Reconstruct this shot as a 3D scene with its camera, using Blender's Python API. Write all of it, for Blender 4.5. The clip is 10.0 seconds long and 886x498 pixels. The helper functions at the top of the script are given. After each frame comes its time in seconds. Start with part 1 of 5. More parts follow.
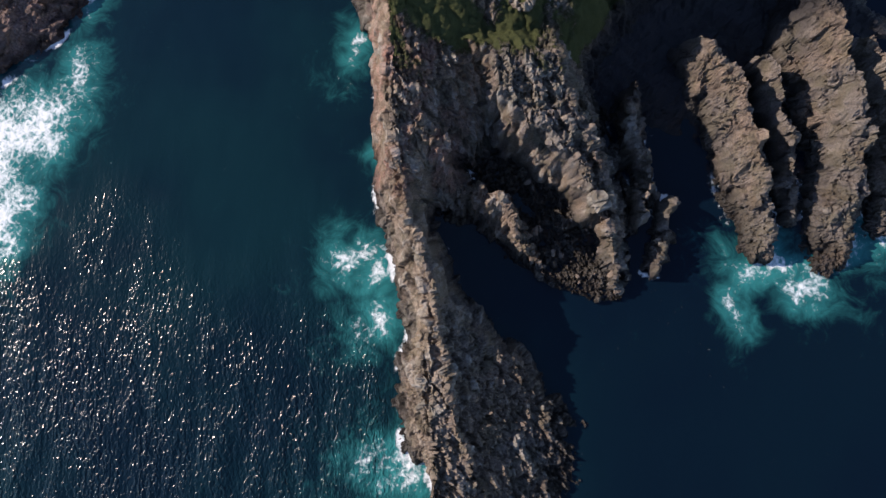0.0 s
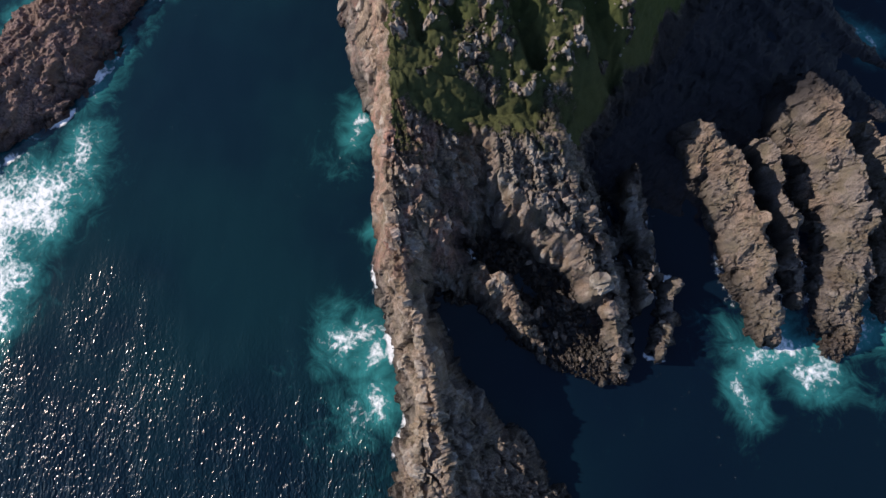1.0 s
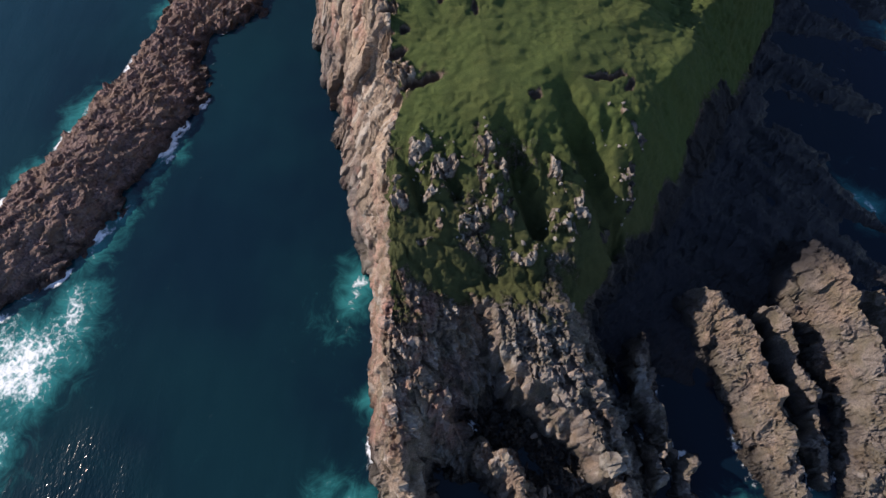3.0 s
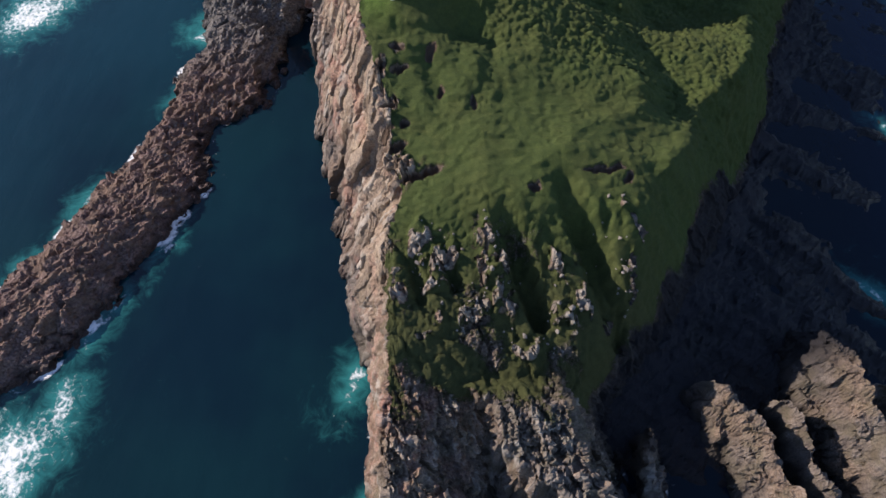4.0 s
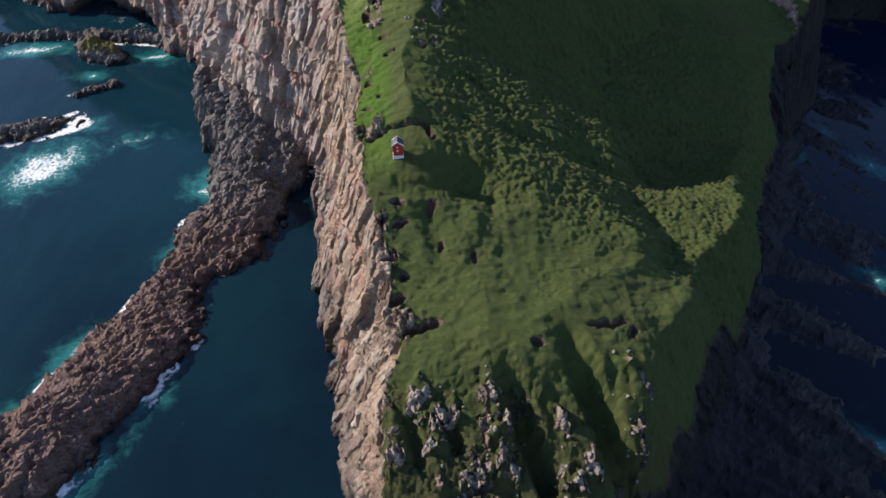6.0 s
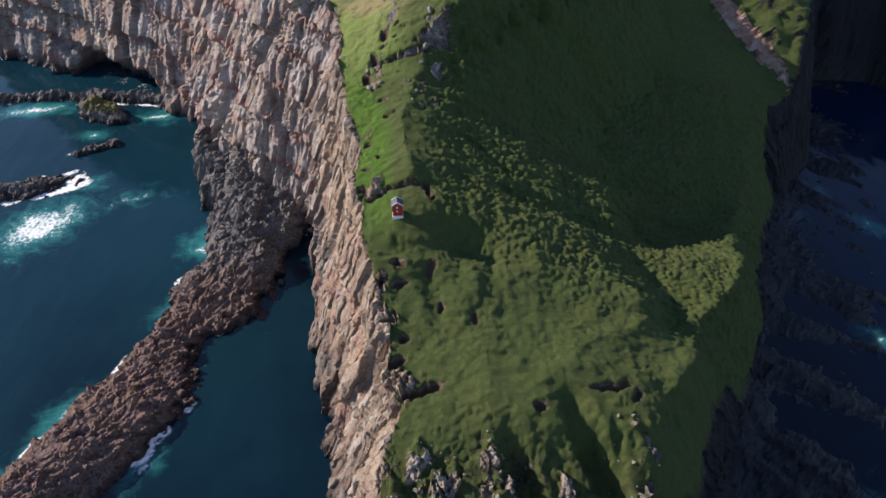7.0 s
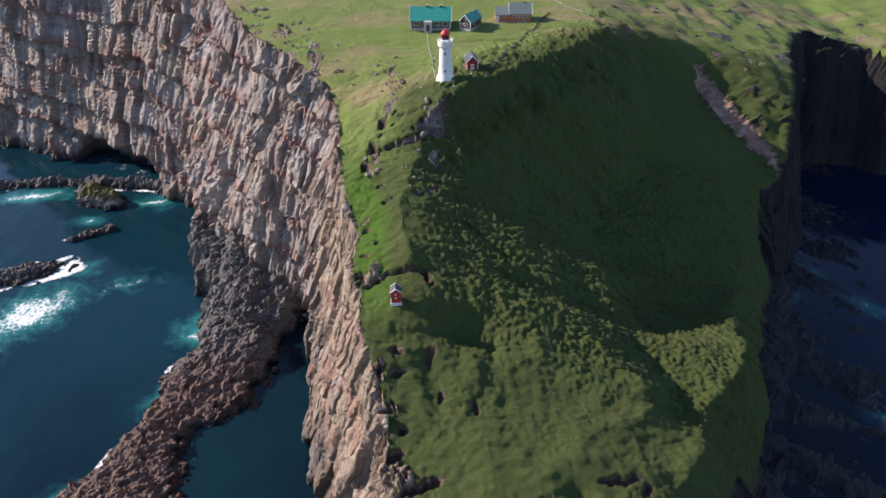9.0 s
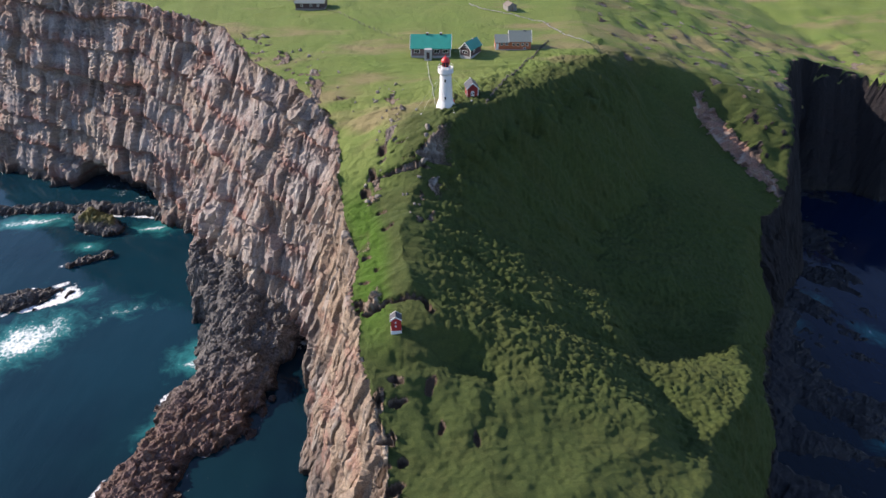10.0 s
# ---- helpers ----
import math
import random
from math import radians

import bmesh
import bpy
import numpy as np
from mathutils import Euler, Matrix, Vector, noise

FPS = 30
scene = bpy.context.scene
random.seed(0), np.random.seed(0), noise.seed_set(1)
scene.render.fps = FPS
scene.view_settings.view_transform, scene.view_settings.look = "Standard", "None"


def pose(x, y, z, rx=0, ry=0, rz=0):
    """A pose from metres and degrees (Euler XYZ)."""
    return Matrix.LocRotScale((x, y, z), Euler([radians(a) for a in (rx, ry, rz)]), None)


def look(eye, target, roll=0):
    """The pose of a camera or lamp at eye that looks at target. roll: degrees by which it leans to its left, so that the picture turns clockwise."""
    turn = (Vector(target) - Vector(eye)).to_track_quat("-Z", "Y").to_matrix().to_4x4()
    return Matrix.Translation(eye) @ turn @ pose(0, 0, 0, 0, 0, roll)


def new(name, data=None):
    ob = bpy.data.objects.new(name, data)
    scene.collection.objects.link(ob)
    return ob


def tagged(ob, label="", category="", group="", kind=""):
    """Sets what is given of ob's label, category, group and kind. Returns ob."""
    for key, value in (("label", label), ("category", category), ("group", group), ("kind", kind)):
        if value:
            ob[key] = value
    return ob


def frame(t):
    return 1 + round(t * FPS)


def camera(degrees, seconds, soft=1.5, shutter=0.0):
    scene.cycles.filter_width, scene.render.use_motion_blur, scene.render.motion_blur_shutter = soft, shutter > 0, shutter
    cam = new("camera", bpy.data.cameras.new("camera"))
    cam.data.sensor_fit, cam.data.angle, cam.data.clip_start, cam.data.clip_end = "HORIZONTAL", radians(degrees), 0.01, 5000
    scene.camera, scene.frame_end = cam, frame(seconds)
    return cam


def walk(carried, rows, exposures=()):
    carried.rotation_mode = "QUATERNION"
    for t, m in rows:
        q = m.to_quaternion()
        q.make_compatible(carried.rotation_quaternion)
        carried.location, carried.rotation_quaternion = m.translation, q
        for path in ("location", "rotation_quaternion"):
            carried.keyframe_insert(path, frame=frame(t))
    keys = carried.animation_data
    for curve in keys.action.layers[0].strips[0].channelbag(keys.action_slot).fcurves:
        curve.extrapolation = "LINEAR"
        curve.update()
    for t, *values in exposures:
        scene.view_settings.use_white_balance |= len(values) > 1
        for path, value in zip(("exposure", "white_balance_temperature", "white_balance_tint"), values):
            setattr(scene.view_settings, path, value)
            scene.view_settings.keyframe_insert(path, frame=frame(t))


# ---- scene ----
cam = camera(66.8, 10.0)
PATH = [
    (0, (1.532, -2.795, 153.243), (1.481, -2.546, 151.259), -11.9),
    (0.5, (1.319, -1.073, 152.367), (1.271, -0.736, 150.396), -8.3),
    (1, (1.468, 0.562, 151.36), (1.418, 1.007, 149.411), -6.5),
    (1.5, (1.662, 2.618, 150.712), (1.609, 3.151, 148.785), -5.7),
    (2, (1.787, 5.447, 150.13), (1.732, 6.075, 148.232), -4.8),
    (2.5, (1.655, 8.253, 149.856), (1.602, 8.963, 147.987), -4.1),
    (4, (2.12, 14.42, 149.117), (2.063, 15.422, 147.387), -3.3),
    (4.5, (1.689, 15.643, 148.772), (1.639, 16.75, 147.108), -2.6),
    (5, (1.023, 16.397, 148.339), (0.983, 17.601, 146.743), -2.0),
    (5.5, (0.693, 16.795, 147.785), (0.659, 18.081, 146.253), -1.7),
    (6, (0.203, 17.198, 147.563), (0.177, 18.552, 146.091), -1.3),
    (7.5, (-0.919, 19.668, 147.544), (-0.925, 21.184, 146.239), -0.9),
    (8, (-1.168, 20.073, 147.642), (-1.168, 21.628, 146.384), -0.9),
    (8.5, (-1.447, 20.469, 147.664), (-1.442, 22.057, 146.448), -0.8),
    (9, (-1.808, 21.024, 147.554), (-1.797, 22.643, 146.381), -0.7),
    (9.5, (-1.97, 21.821, 147.213), (-1.957, 23.463, 146.07), -0.7),
    (10, (-2.203, 22.486, 147.018), (-2.187, 24.149, 145.906), -0.6),
]
walk(cam, [(t, look(eye, target, roll)) for t, eye, target, roll in PATH],
     exposures=[(0, 0.28, 6850, 20), (4, 0.37, 6900, 20.5), (7, 0.43, 6900, 20.5), (10, 0.54, 6900, 21)])

SUN_DIR = Vector((-0.83, 0.24, 0.50)).normalized()      # towards the sun


def make_world():
    w = bpy.data.worlds.new("world")
    scene.world = w
    w.use_nodes = True
    nt = w.node_tree
    nt.nodes.clear()
    sky = nt.nodes.new("ShaderNodeTexSky")
    sky.sky_type = 'NISHITA'
    sky.sun_disc = False
    sky.sun_elevation = math.asin(SUN_DIR.z)
    sky.sun_rotation = math.atan2(SUN_DIR.x, SUN_DIR.y)
    sky.air_density, sky.dust_density, sky.ozone_density = 1.0, 0.2, 4.0
    bg = nt.nodes.new("ShaderNodeBackground")
    bg.inputs["Strength"].default_value = 0.14
    out = nt.nodes.new("ShaderNodeOutputWorld")
    nt.links.new(sky.outputs[0], bg.inputs[0])
    nt.links.new(bg.outputs[0], out.inputs[0])
    sun = bpy.data.lights.new("sun", 'SUN')
    sun.energy = 5.0
    sun.angle = radians(0.6)
    sun.color = (1.0, 0.93, 0.82)
    ob = new("sun", sun)
    ob.rotation_euler = SUN_DIR.to_track_quat("Z", "Y").to_euler()
    ob.location = (-300, 150, 300)


make_world()

# ---------------------------------------------------------------- noise


TURN = np.arange(4096) / 4096.0 * 2 * np.pi
TURN_X, TURN_Y = np.cos(TURN), np.sin(TURN)


def hashed(ix, iy, iz, seed):
    def whole(v):
        return np.asarray(v).astype(np.int64).astype(np.uint32)
    h = whole(ix) * np.uint32(374761393) + whole(iy) * np.uint32(668265263) + whole(iz) * np.uint32(2147483647) + np.uint32((seed * 1274126177) & 0xFFFFFFFF)
    h = (h ^ (h >> np.uint32(13))) * np.uint32(1274126177)
    h = (h ^ (h >> np.uint32(16))) * np.uint32(2246822519)
    return (h ^ (h >> np.uint32(15))) & np.uint32(0xFFFFFF)


def vnoise(x, y, z=None, seed=0):
    """Smooth gradient-like noise in -1..1."""
    flat = z is None
    fx, fy = np.floor(x), np.floor(y)
    ax, ay = x - fx, y - fy
    ux, uy = (a * a * a * (a * (a * 6 - 15) + 10) for a in (ax, ay))
    if flat:
        fz = np.zeros(1)
    else:
        fz = np.floor(z)
        az = z - fz
        uz = az * az * az * (az * (az * 6 - 15) + 10)
    total = 0.0
    for dz in ((0,) if flat else (0, 1)):
        for dy in (0, 1):
            for dx in (0, 1):
                h = hashed(fx + dx, fy + dy, fz + dz, seed)
                k = h & np.uint32(0xFFF)
                g = TURN_X[k] * (ax - dx) + TURN_Y[k] * (ay - dy)
                wgt = (ux if dx else 1 - ux) * (uy if dy else 1 - uy)
                if not flat:
                    b = (h >> np.uint32(12)) / 2048.0 - 1.0
                    g = np.sqrt(np.maximum(0.0, 1 - b * b)) * g + b * (az - dz)
                    wgt = wgt * (uz if dz else 1 - uz)
                total = total + wgt * g
    return total * 1.5


def line_noise(v, at, seed=0, octaves=4):
    """Noise along a line, looked up from a table."""
    lo, hi = float(v.min()) - 0.1, float(v.max()) + 0.1
    u = np.linspace(lo, hi, int((hi - lo) * 60) + 2)
    return np.interp(v, u, fbm(u, u * 0 + at, octaves=octaves, seed=seed))


def fbm(x, y, z=None, octaves=4, gain=0.5, seed=0):
    total, amp = 0.0, 1.0
    for k in range(octaves):
        total = total + amp * vnoise(x, y, z, seed + k)
        amp *= gain
        x, y = x * 2.03, y * 2.03
        z = z * 2.03 if z is not None else None
    return total


def ridged(x, y, z=None, octaves=4, gain=0.5, seed=0):
    total, amp = 0.0, 1.0
    for k in range(octaves):
        n = 1 - np.abs(vnoise(x, y, z, seed + k)) * 1.6
        total = total + amp * (n - 0.55)
        amp *= gain
        x, y = x * 2.11, y * 2.11
        z = z * 2.11 if z is not None else None
    return total


def cells(x, y, z=None, seed=0):
    """Scattered points: distances to the nearest two, a random value of the nearest, and a tilted facet round it."""
    flat = z is None
    if flat:
        z = np.zeros_like(x)
    ix, iy, iz = np.floor(x), np.floor(y), np.floor(z)
    d1, d2 = np.full(x.shape, 9.0), np.full(x.shape, 9.0)
    val, tilt = np.zeros(x.shape), np.zeros(x.shape)
    for dz in ((0,) if flat else (-1, 0, 1)):
        for dy in (-1, 0, 1):
            for dx in (-1, 0, 1):
                h = hashed(ix + dx, iy + dy, iz + dz, seed).astype(np.int32)
                ox = x - (ix + dx + (h & 0xFF) / 255.0)
                oy = y - (iy + dy + ((h >> 8) & 0xFF) / 255.0)
                oz = 0.0 if flat else z - (iz + dz + ((h >> 16) & 0xFF) / 255.0)
                d = np.sqrt(ox ** 2 + oy ** 2 + oz ** 2)
                near = d < d1
                d2 = np.where(near, d1, np.minimum(d2, d))
                v = ((h >> 4) & 0xFFF) / 4095.0
                val = np.where(near, v, val)
                tilt = np.where(near, np.sin(v * 37.7) * ox + np.cos(v * 53.1) * oy + np.sin(v * 91.3) * oz, tilt)
                d1 = np.minimum(d1, d)
    return d1, d2, val, tilt


def cells_in(mask, x, y, z=None, seed=0):
    """cells() worked out only where the mask is set; elsewhere neutral."""
    got = cells(x[mask], y[mask], None if z is None else z[mask], seed)
    made = []
    for v, rest in zip(got, (0.3, 0.7, 0.5, 0.0)):
        full = np.full(x.shape, rest)
        full[mask] = v
        made.append(full)
    return made


def smooth(a, b, v):
    t = np.clip((v - a) / (b - a), 0, 1)
    return t * t * (3 - 2 * t)


# ---------------------------------------------------------------- plan of the land
# each line runs from south to north as (y, x, z)
TOE_WEST = [(-80, 25), (-60, 12), (-45, 3), (-37, -5), (-29, -13), (-17, -15), (-4, -13), (13, -15), (22, -18), (31, -19), (39, -15.5),
            (49, -16), (63, -18), (74, -23), (86, -27), (98, -29), (115, -31), (138, -38), (167, -41), (188, -45), (200, -62),
            (212, -80), (226, -92), (245, -100), (262, -107), (272, -127), (290, -152), (305, -187), (330, -235), (460, -300), (900, -420)]
RIM_WEST = [(-80, 26, -4), (-60, 16, 0), (-33, -4, 10), (-15, -7, 14), (1, -5, 17), (10, -6, 17), (25, -10, 18), (31, -11, 20), (42, -12, 24),
            (51, -11.5, 27), (61, -12, 30), (71, -13, 32), (82, -13, 35), (90, -10, 39), (98, -12, 42), (108, -12, 46), (117, -16, 50),
            (128, -19, 54), (140, -21, 56), (156, -22, 58), (174, -27.5, 62), (190, -28, 67), (205, -33, 72), (221, -46, 76),
            (235, -60, 78), (268, -78, 80), (300, -118, 81), (330, -190, 82), (460, -260, 85), (900, -370, 60)]
CREST = [(-80, 27, -4), (20, -8.5, 13), (35, -8, 19), (50, -8, 26), (80, -9, 35), (90, -5, 40), (100, -6, 43), (115, -8, 49), (125, -7, 54), (131, -4.5, 57.5), (140, -7, 60),
         (155, -10, 63.6), (165, -9, 65.3), (172, -7, 67.6), (178, -6, 72.0), (183, 0, 78), (190, 9, 80), (198, 19, 80), (205, 26.5, 80), (212, 35, 80.2), (218, 42, 80), (230, 50, 80), (240, 50, 80),
         (260, 46, 80.5), (300, 46, 82), (460, 46, 85), (900, 46, 60)]
BOWL = [(-80, 28, -4), (0, 4, -4), (24, -2, -3), (34, 0, 2), (44, 8, 8), (52, 8, 18), (62, 9, 24), (74, 11, 31), (84, 13, 37.5), (90, 15, 42), (98, 20, 45), (105, 31, 44.3), (111, 40, 42.8), (118, 37, 44.2),
        (125, 32, 45.8), (132, 26, 47.5), (140, 20, 49.5), (148, 13, 52.5), (155, 5, 57), (165, 0, 62), (172, 2, 64), (183, 10, 68), (190, 19, 70), (198, 29, 70.5), (212, 46, 71), (222, 55, 72), (230, 56, 75),
        (240, 51, 79.5), (260, 47, 80.5), (300, 47, 82), (460, 47, 85), (900, 47, 60)]
BANK = [(-80, 28.5, -4), (38, 12, -2), (44, 15, 7), (52, 19, 16), (60, 19, 22), (70, 22, 29), (80, 25, 35), (88, 27, 40), (98, 42, 40.5), (105, 47.5, 39.3), (111, 51, 37.5), (118, 49.5, 36), (125, 46, 36), (132, 42.5, 36.5),
        (140, 38, 38.6), (148, 39, 39.8), (155, 41, 40.3), (160, 42, 39.5), (168, 42, 37), (180, 44, 38), (190, 48, 40), (205, 64, 44), (213, 70, 49), (222, 72, 55), (229, 70, 62), (234, 62, 69),
        (239, 55, 77), (245, 51, 80), (260, 48, 80.5), (300, 48, 82), (460, 48, 85), (900, 48, 60)]
RIM_EAST = [(-80, 29, -4), (38, 15, -2), (44, 20, 5), (52, 26, 12), (60, 25, 19), (70, 31, 26), (80, 36, 32), (88, 38, 38), (96, 43.5, 40), (104, 48.5, 39), (111, 52, 37), (115, 54.5, 36.5),
            (125, 64, 36.5), (135, 70, 35.5), (143, 73, 31), (150, 74, 26), (168, 82, 25.5), (186, 90, 28.5), (195, 93, 33), (202, 99, 36), (208, 106, 37.5), (213, 101.5, 41.5), (219, 96, 46), (227, 89.5, 51.5), (231, 85.5, 55),
            (234, 69, 66), (239, 55, 76.5), (245, 52, 80), (260, 49, 80.5), (300, 49, 82), (460, 49, 85), (900, 49, 60)]
FOOT_EAST = [(-80, 30), (44, 24), (52, 33), (60, 38), (70, 47), (88, 60), (104, 69), (125, 80), (150, 92), (168, 99), (186, 107), (208, 122), (220, 116), (226, 110), (234, 90),
             (245, 70), (260, 66), (300, 66), (460, 66), (900, 66)]

# rock fins south of the meadow: crest as (x, y, z), then the width to the west and to the east of it
FINS = [
    ([(-12, 84, 34), (-12, 55, 28), (-12, 44, 24), (-11, 31, 20), (-8.5, 20, 18.5), (-4, 6, 18), (-2, -8, 17), (1, -22, 14), (6, -36, 10), (13, -52, 5), (20, -66, -3)], 7.5, 4.5, 1.3),
    ([(57, 59, 14), (63, 48, 13.5), (65.5, 38, 12), (67.5, 29, 10), (69.5, 18, 6)], 8.0, 4.5, 1.45),
    ([(70, 58, 12), (72, 50, 11), (74, 40, 9), (76, 24, 5)], 3.5, 4.0, 1.5),
    ([(81, 68, 15), (82.5, 61, 18), (86, 50, 16.5), (88, 38, 14), (87.5, 26, 9.5), (86, 15, 4)], 10.0, 5.0, 1.45),
    ([(92, 60, 14), (97, 48, 12), (98, 34, 8), (97, 22, 3)], 7.0, 5.0, 1.5),
    ([(40, 51, 12), (41.5, 44, 9), (42.5, 37, 10), (44, 28, 7)], 3.6, 3.4, 1.3),
    ([(40.5, 28, 8), (41, 23, 7)], 3.4, 3.4, 1.3), ([(49, 26, 7), (47, 19, 5), (45.5, 11, 5)], 3.6, 3.6, 1.4),
]
REEF = [([(-165, 44, 4), (-128, 62, 7), (-109, 78, 7), (-96, 96, 7), (-87, 115, 6), (-82, 128, 4.5)], 14.0, 19.0, 2.2),
        ([(-87, 115, 6), (-80, 135, 4.5), (-75, 152, 4), (-72, 163, 6)], 13.0, 13.0, 2.0),
        ([(-72, 158, 5), (-68, 174, 9), (-68, 190, 12), (-70, 205, 15), (-73, 222, 18)], 10.0, 20.0, 2.6),
        ([(-72, 158, 5), (-67, 176, 7), (-62, 190, 9), (-58, 202, 12), (-54, 212, 15)], 9.0, 17.0, 3.0),
        ([(-73, 178, 6), (-77, 195, 9), (-82, 210, 13), (-86, 228, 18)], 7.0, 14.0, 1.7),
        ([(-62, 208, 14), (-54, 205, 10), (-47, 200, 6), (-43, 198, 4)], 12.0, 13.0, 2.4)]
ISLETS = [([(-176, 210, 3), (-155, 211, 3), (-143, 215, 2), (-134, 219, 0)], 9.0, 8.0, 1.6),
          ([(-141, 236, 1.5), (-136, 239, 2), (-133, 240, 1)], 4.0, 4.0, 1.6)]
STACK = [([(-150, 268, 5), (-143, 264, 8), (-137, 262, 6)], 8.0, 7.0, 2.2)]
SHINGLE = [([(-215, 280, 2), (-190, 276, 2.5), (-168, 279, 3), (-150, 277, 3), (-120, 273, 4), (-108, 270, 3)], 5.0, 5.0, 1.6)]
# edge of the rock shelf, coloured near black for shade, that the sea has cut along the eastern foot, as (y, x)
SHELF_EDGE = [(20, 60), (40, 80), (60, 96), (87, 99), (101, 99), (126, 112), (138, 117), (148, 125), (165, 127), (185, 131), (190, 137), (211, 146), (228, 155), (264, 172), (300, 185)]
# hollows where the turf has slipped: (x, y, half length, half width, turn, depth)
SCARS = [(-5.5, 94.5, 4.0, 1.1, 12, 2.4), (-10.8, 100.1, 1.9, 0.9, 20, 1.8), (-13.5, 104, 1.6, 0.9, 10, 1.8), (-9.4, 104.5, 1.0, 0.8, 0, 1.5), (-10.5, 115.2, 2.0, 0.9, 15, 1.6),
         (-11.0, 119.4, 1.5, 0.7, 0, 1.4), (-12.5, 108, 1.3, 0.8, 0, 1.2), (-15.5, 135.3, 2.8, 0.6, 14, 1.2), (-9, 136.6, 4.6, 0.9, 3, 2.6), (-4.4, 135.0, 0.9, 2.4, 20, 2.4), (-19.5, 137.5, 1.0, 0.9, 0, 1.5),
         (-15.6, 164.8, 1.5, 0.8, 10, 1.6), (-20.3, 173.5, 1.2, 1.6, 0, 1.8), (-13.8, 158.2, 1.4, 0.8, 20, 1.6), (-16, 147, 0.7, 0.6, 0, 1.2), (-18.2, 143, 1.3, 0.6, 0, 1.2), (-19, 152, 1.0, 0.5, 0, 0.9),
         (-16, 183, 1.0, 1.6, 0, 1.6), (-18.5, 178, 1.0, 1.2, 0, 1.4), (16.4, 90.4, 0.9, 1.2, -50, 1.4), (30, 94.6, 4.0, 0.7, 8, 1.2), (35, 93, 0.7, 1.5, -30, 1.0), (4.7, 108.6, 0.6, 1.4, 0, 0.9),
         (-2, 111, 0.6, 1.4, -10, 0.8), (-4, 119, 0.8, 2.0, -20, 0.9)]
# soft hollows in the turf: (x, y, half length, half width, turn, depth)
HOLLOWS = [(59, 157, 15, 5.5, -12, 4.0), (48.5, 149, 7, 3.5, -50, 3.0), (3, 126, 8, 5, -15, 4.0), (-9, 123, 6, 2.5, 0, 1.6), (10, 152, 12, 1.5, -32, 1.2), (18, 140, 12, 1.2, -32, 1.0), (4, 142, 10, 1.2, -30, 0.9), (-3, 112, 2, 8, 10, 0.8), (8, 118, 2, 9, -15, 0.7)]
# gullies in the southern slope: (from, to, half width, depth)
GULLIES = [((22.5, 91), (33.5, 69), 3.8, 6.5), ((10.5, 86), (17.5, 69), 3.2, 5.5), ((-2.5, 82), (1, 74), 2.0, 2.4), ((-8, 80), (-6, 71), 1.8, 2.0), ((30, 88), (31, 82), 1.5, 1.5)]
# crags that break the turf of the southern slope: (x, y, half length, half width, turn, rise)
CRAGS = [(-6.8, 82, 3.2, 2.2, 60, 1.4), (-1.5, 79, 3.6, 2.6, 30, 1.6), (7.2, 79.5, 4.0, 1.8, -70, 2.0), (9.8, 73, 5.0, 2.0, -66, 2.2), (-10, 74, 3.6, 1.8, 80, 1.2), (-3.4, 74.5, 2.6, 1.6, 10, 1.2),
         (4.5, 69.5, 3.0, 1.6, 20, 1.0), (35.5, 84.5, 3.4, 2.0, -60, 1.6), (36.5, 77, 4.2, 1.8, -80, 1.8), (22.5, 69, 3.6, 2.0, -40, 1.4), (15, 63, 3.6, 1.8, 10, 1.0), (20.5, 78, 3.0, 1.2, -65, 0.9),
         (26, 72, 3.0, 1.2, -60, 0.9), (33, 69, 2.6, 1.5, -60, 1.0), (-5, 66, 2.6, 1.4, 20, 0.8)]


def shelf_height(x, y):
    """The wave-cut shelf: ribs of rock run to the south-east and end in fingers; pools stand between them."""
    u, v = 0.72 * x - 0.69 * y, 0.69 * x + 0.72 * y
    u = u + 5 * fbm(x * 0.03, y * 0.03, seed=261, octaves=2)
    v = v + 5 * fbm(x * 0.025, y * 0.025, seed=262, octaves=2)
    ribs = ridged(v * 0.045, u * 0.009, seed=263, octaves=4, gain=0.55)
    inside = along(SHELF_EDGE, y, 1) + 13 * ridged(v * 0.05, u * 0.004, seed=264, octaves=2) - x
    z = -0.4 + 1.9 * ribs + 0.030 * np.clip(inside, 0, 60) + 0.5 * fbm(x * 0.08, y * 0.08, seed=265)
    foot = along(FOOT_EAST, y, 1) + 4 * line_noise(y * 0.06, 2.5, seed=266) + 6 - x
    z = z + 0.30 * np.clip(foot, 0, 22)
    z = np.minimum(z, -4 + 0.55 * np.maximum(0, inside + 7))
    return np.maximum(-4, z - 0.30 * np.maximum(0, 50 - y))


def rocks_height(x, y, fins, seed, wander):
    if fins is None:
        return shelf_height(x, y)
    warp = wander * fbm(x * 0.07, y * 0.07, seed=seed, octaves=4)
    z = np.full(x.shape, -4.0)
    for fin in fins:
        z = np.maximum(z, fin_height(x + warp, y + warp * 0.7, fin))
    return z


def along(line, y, k):
    a = np.array(line, float)
    return np.interp(y, a[:, 0], a[:, k])


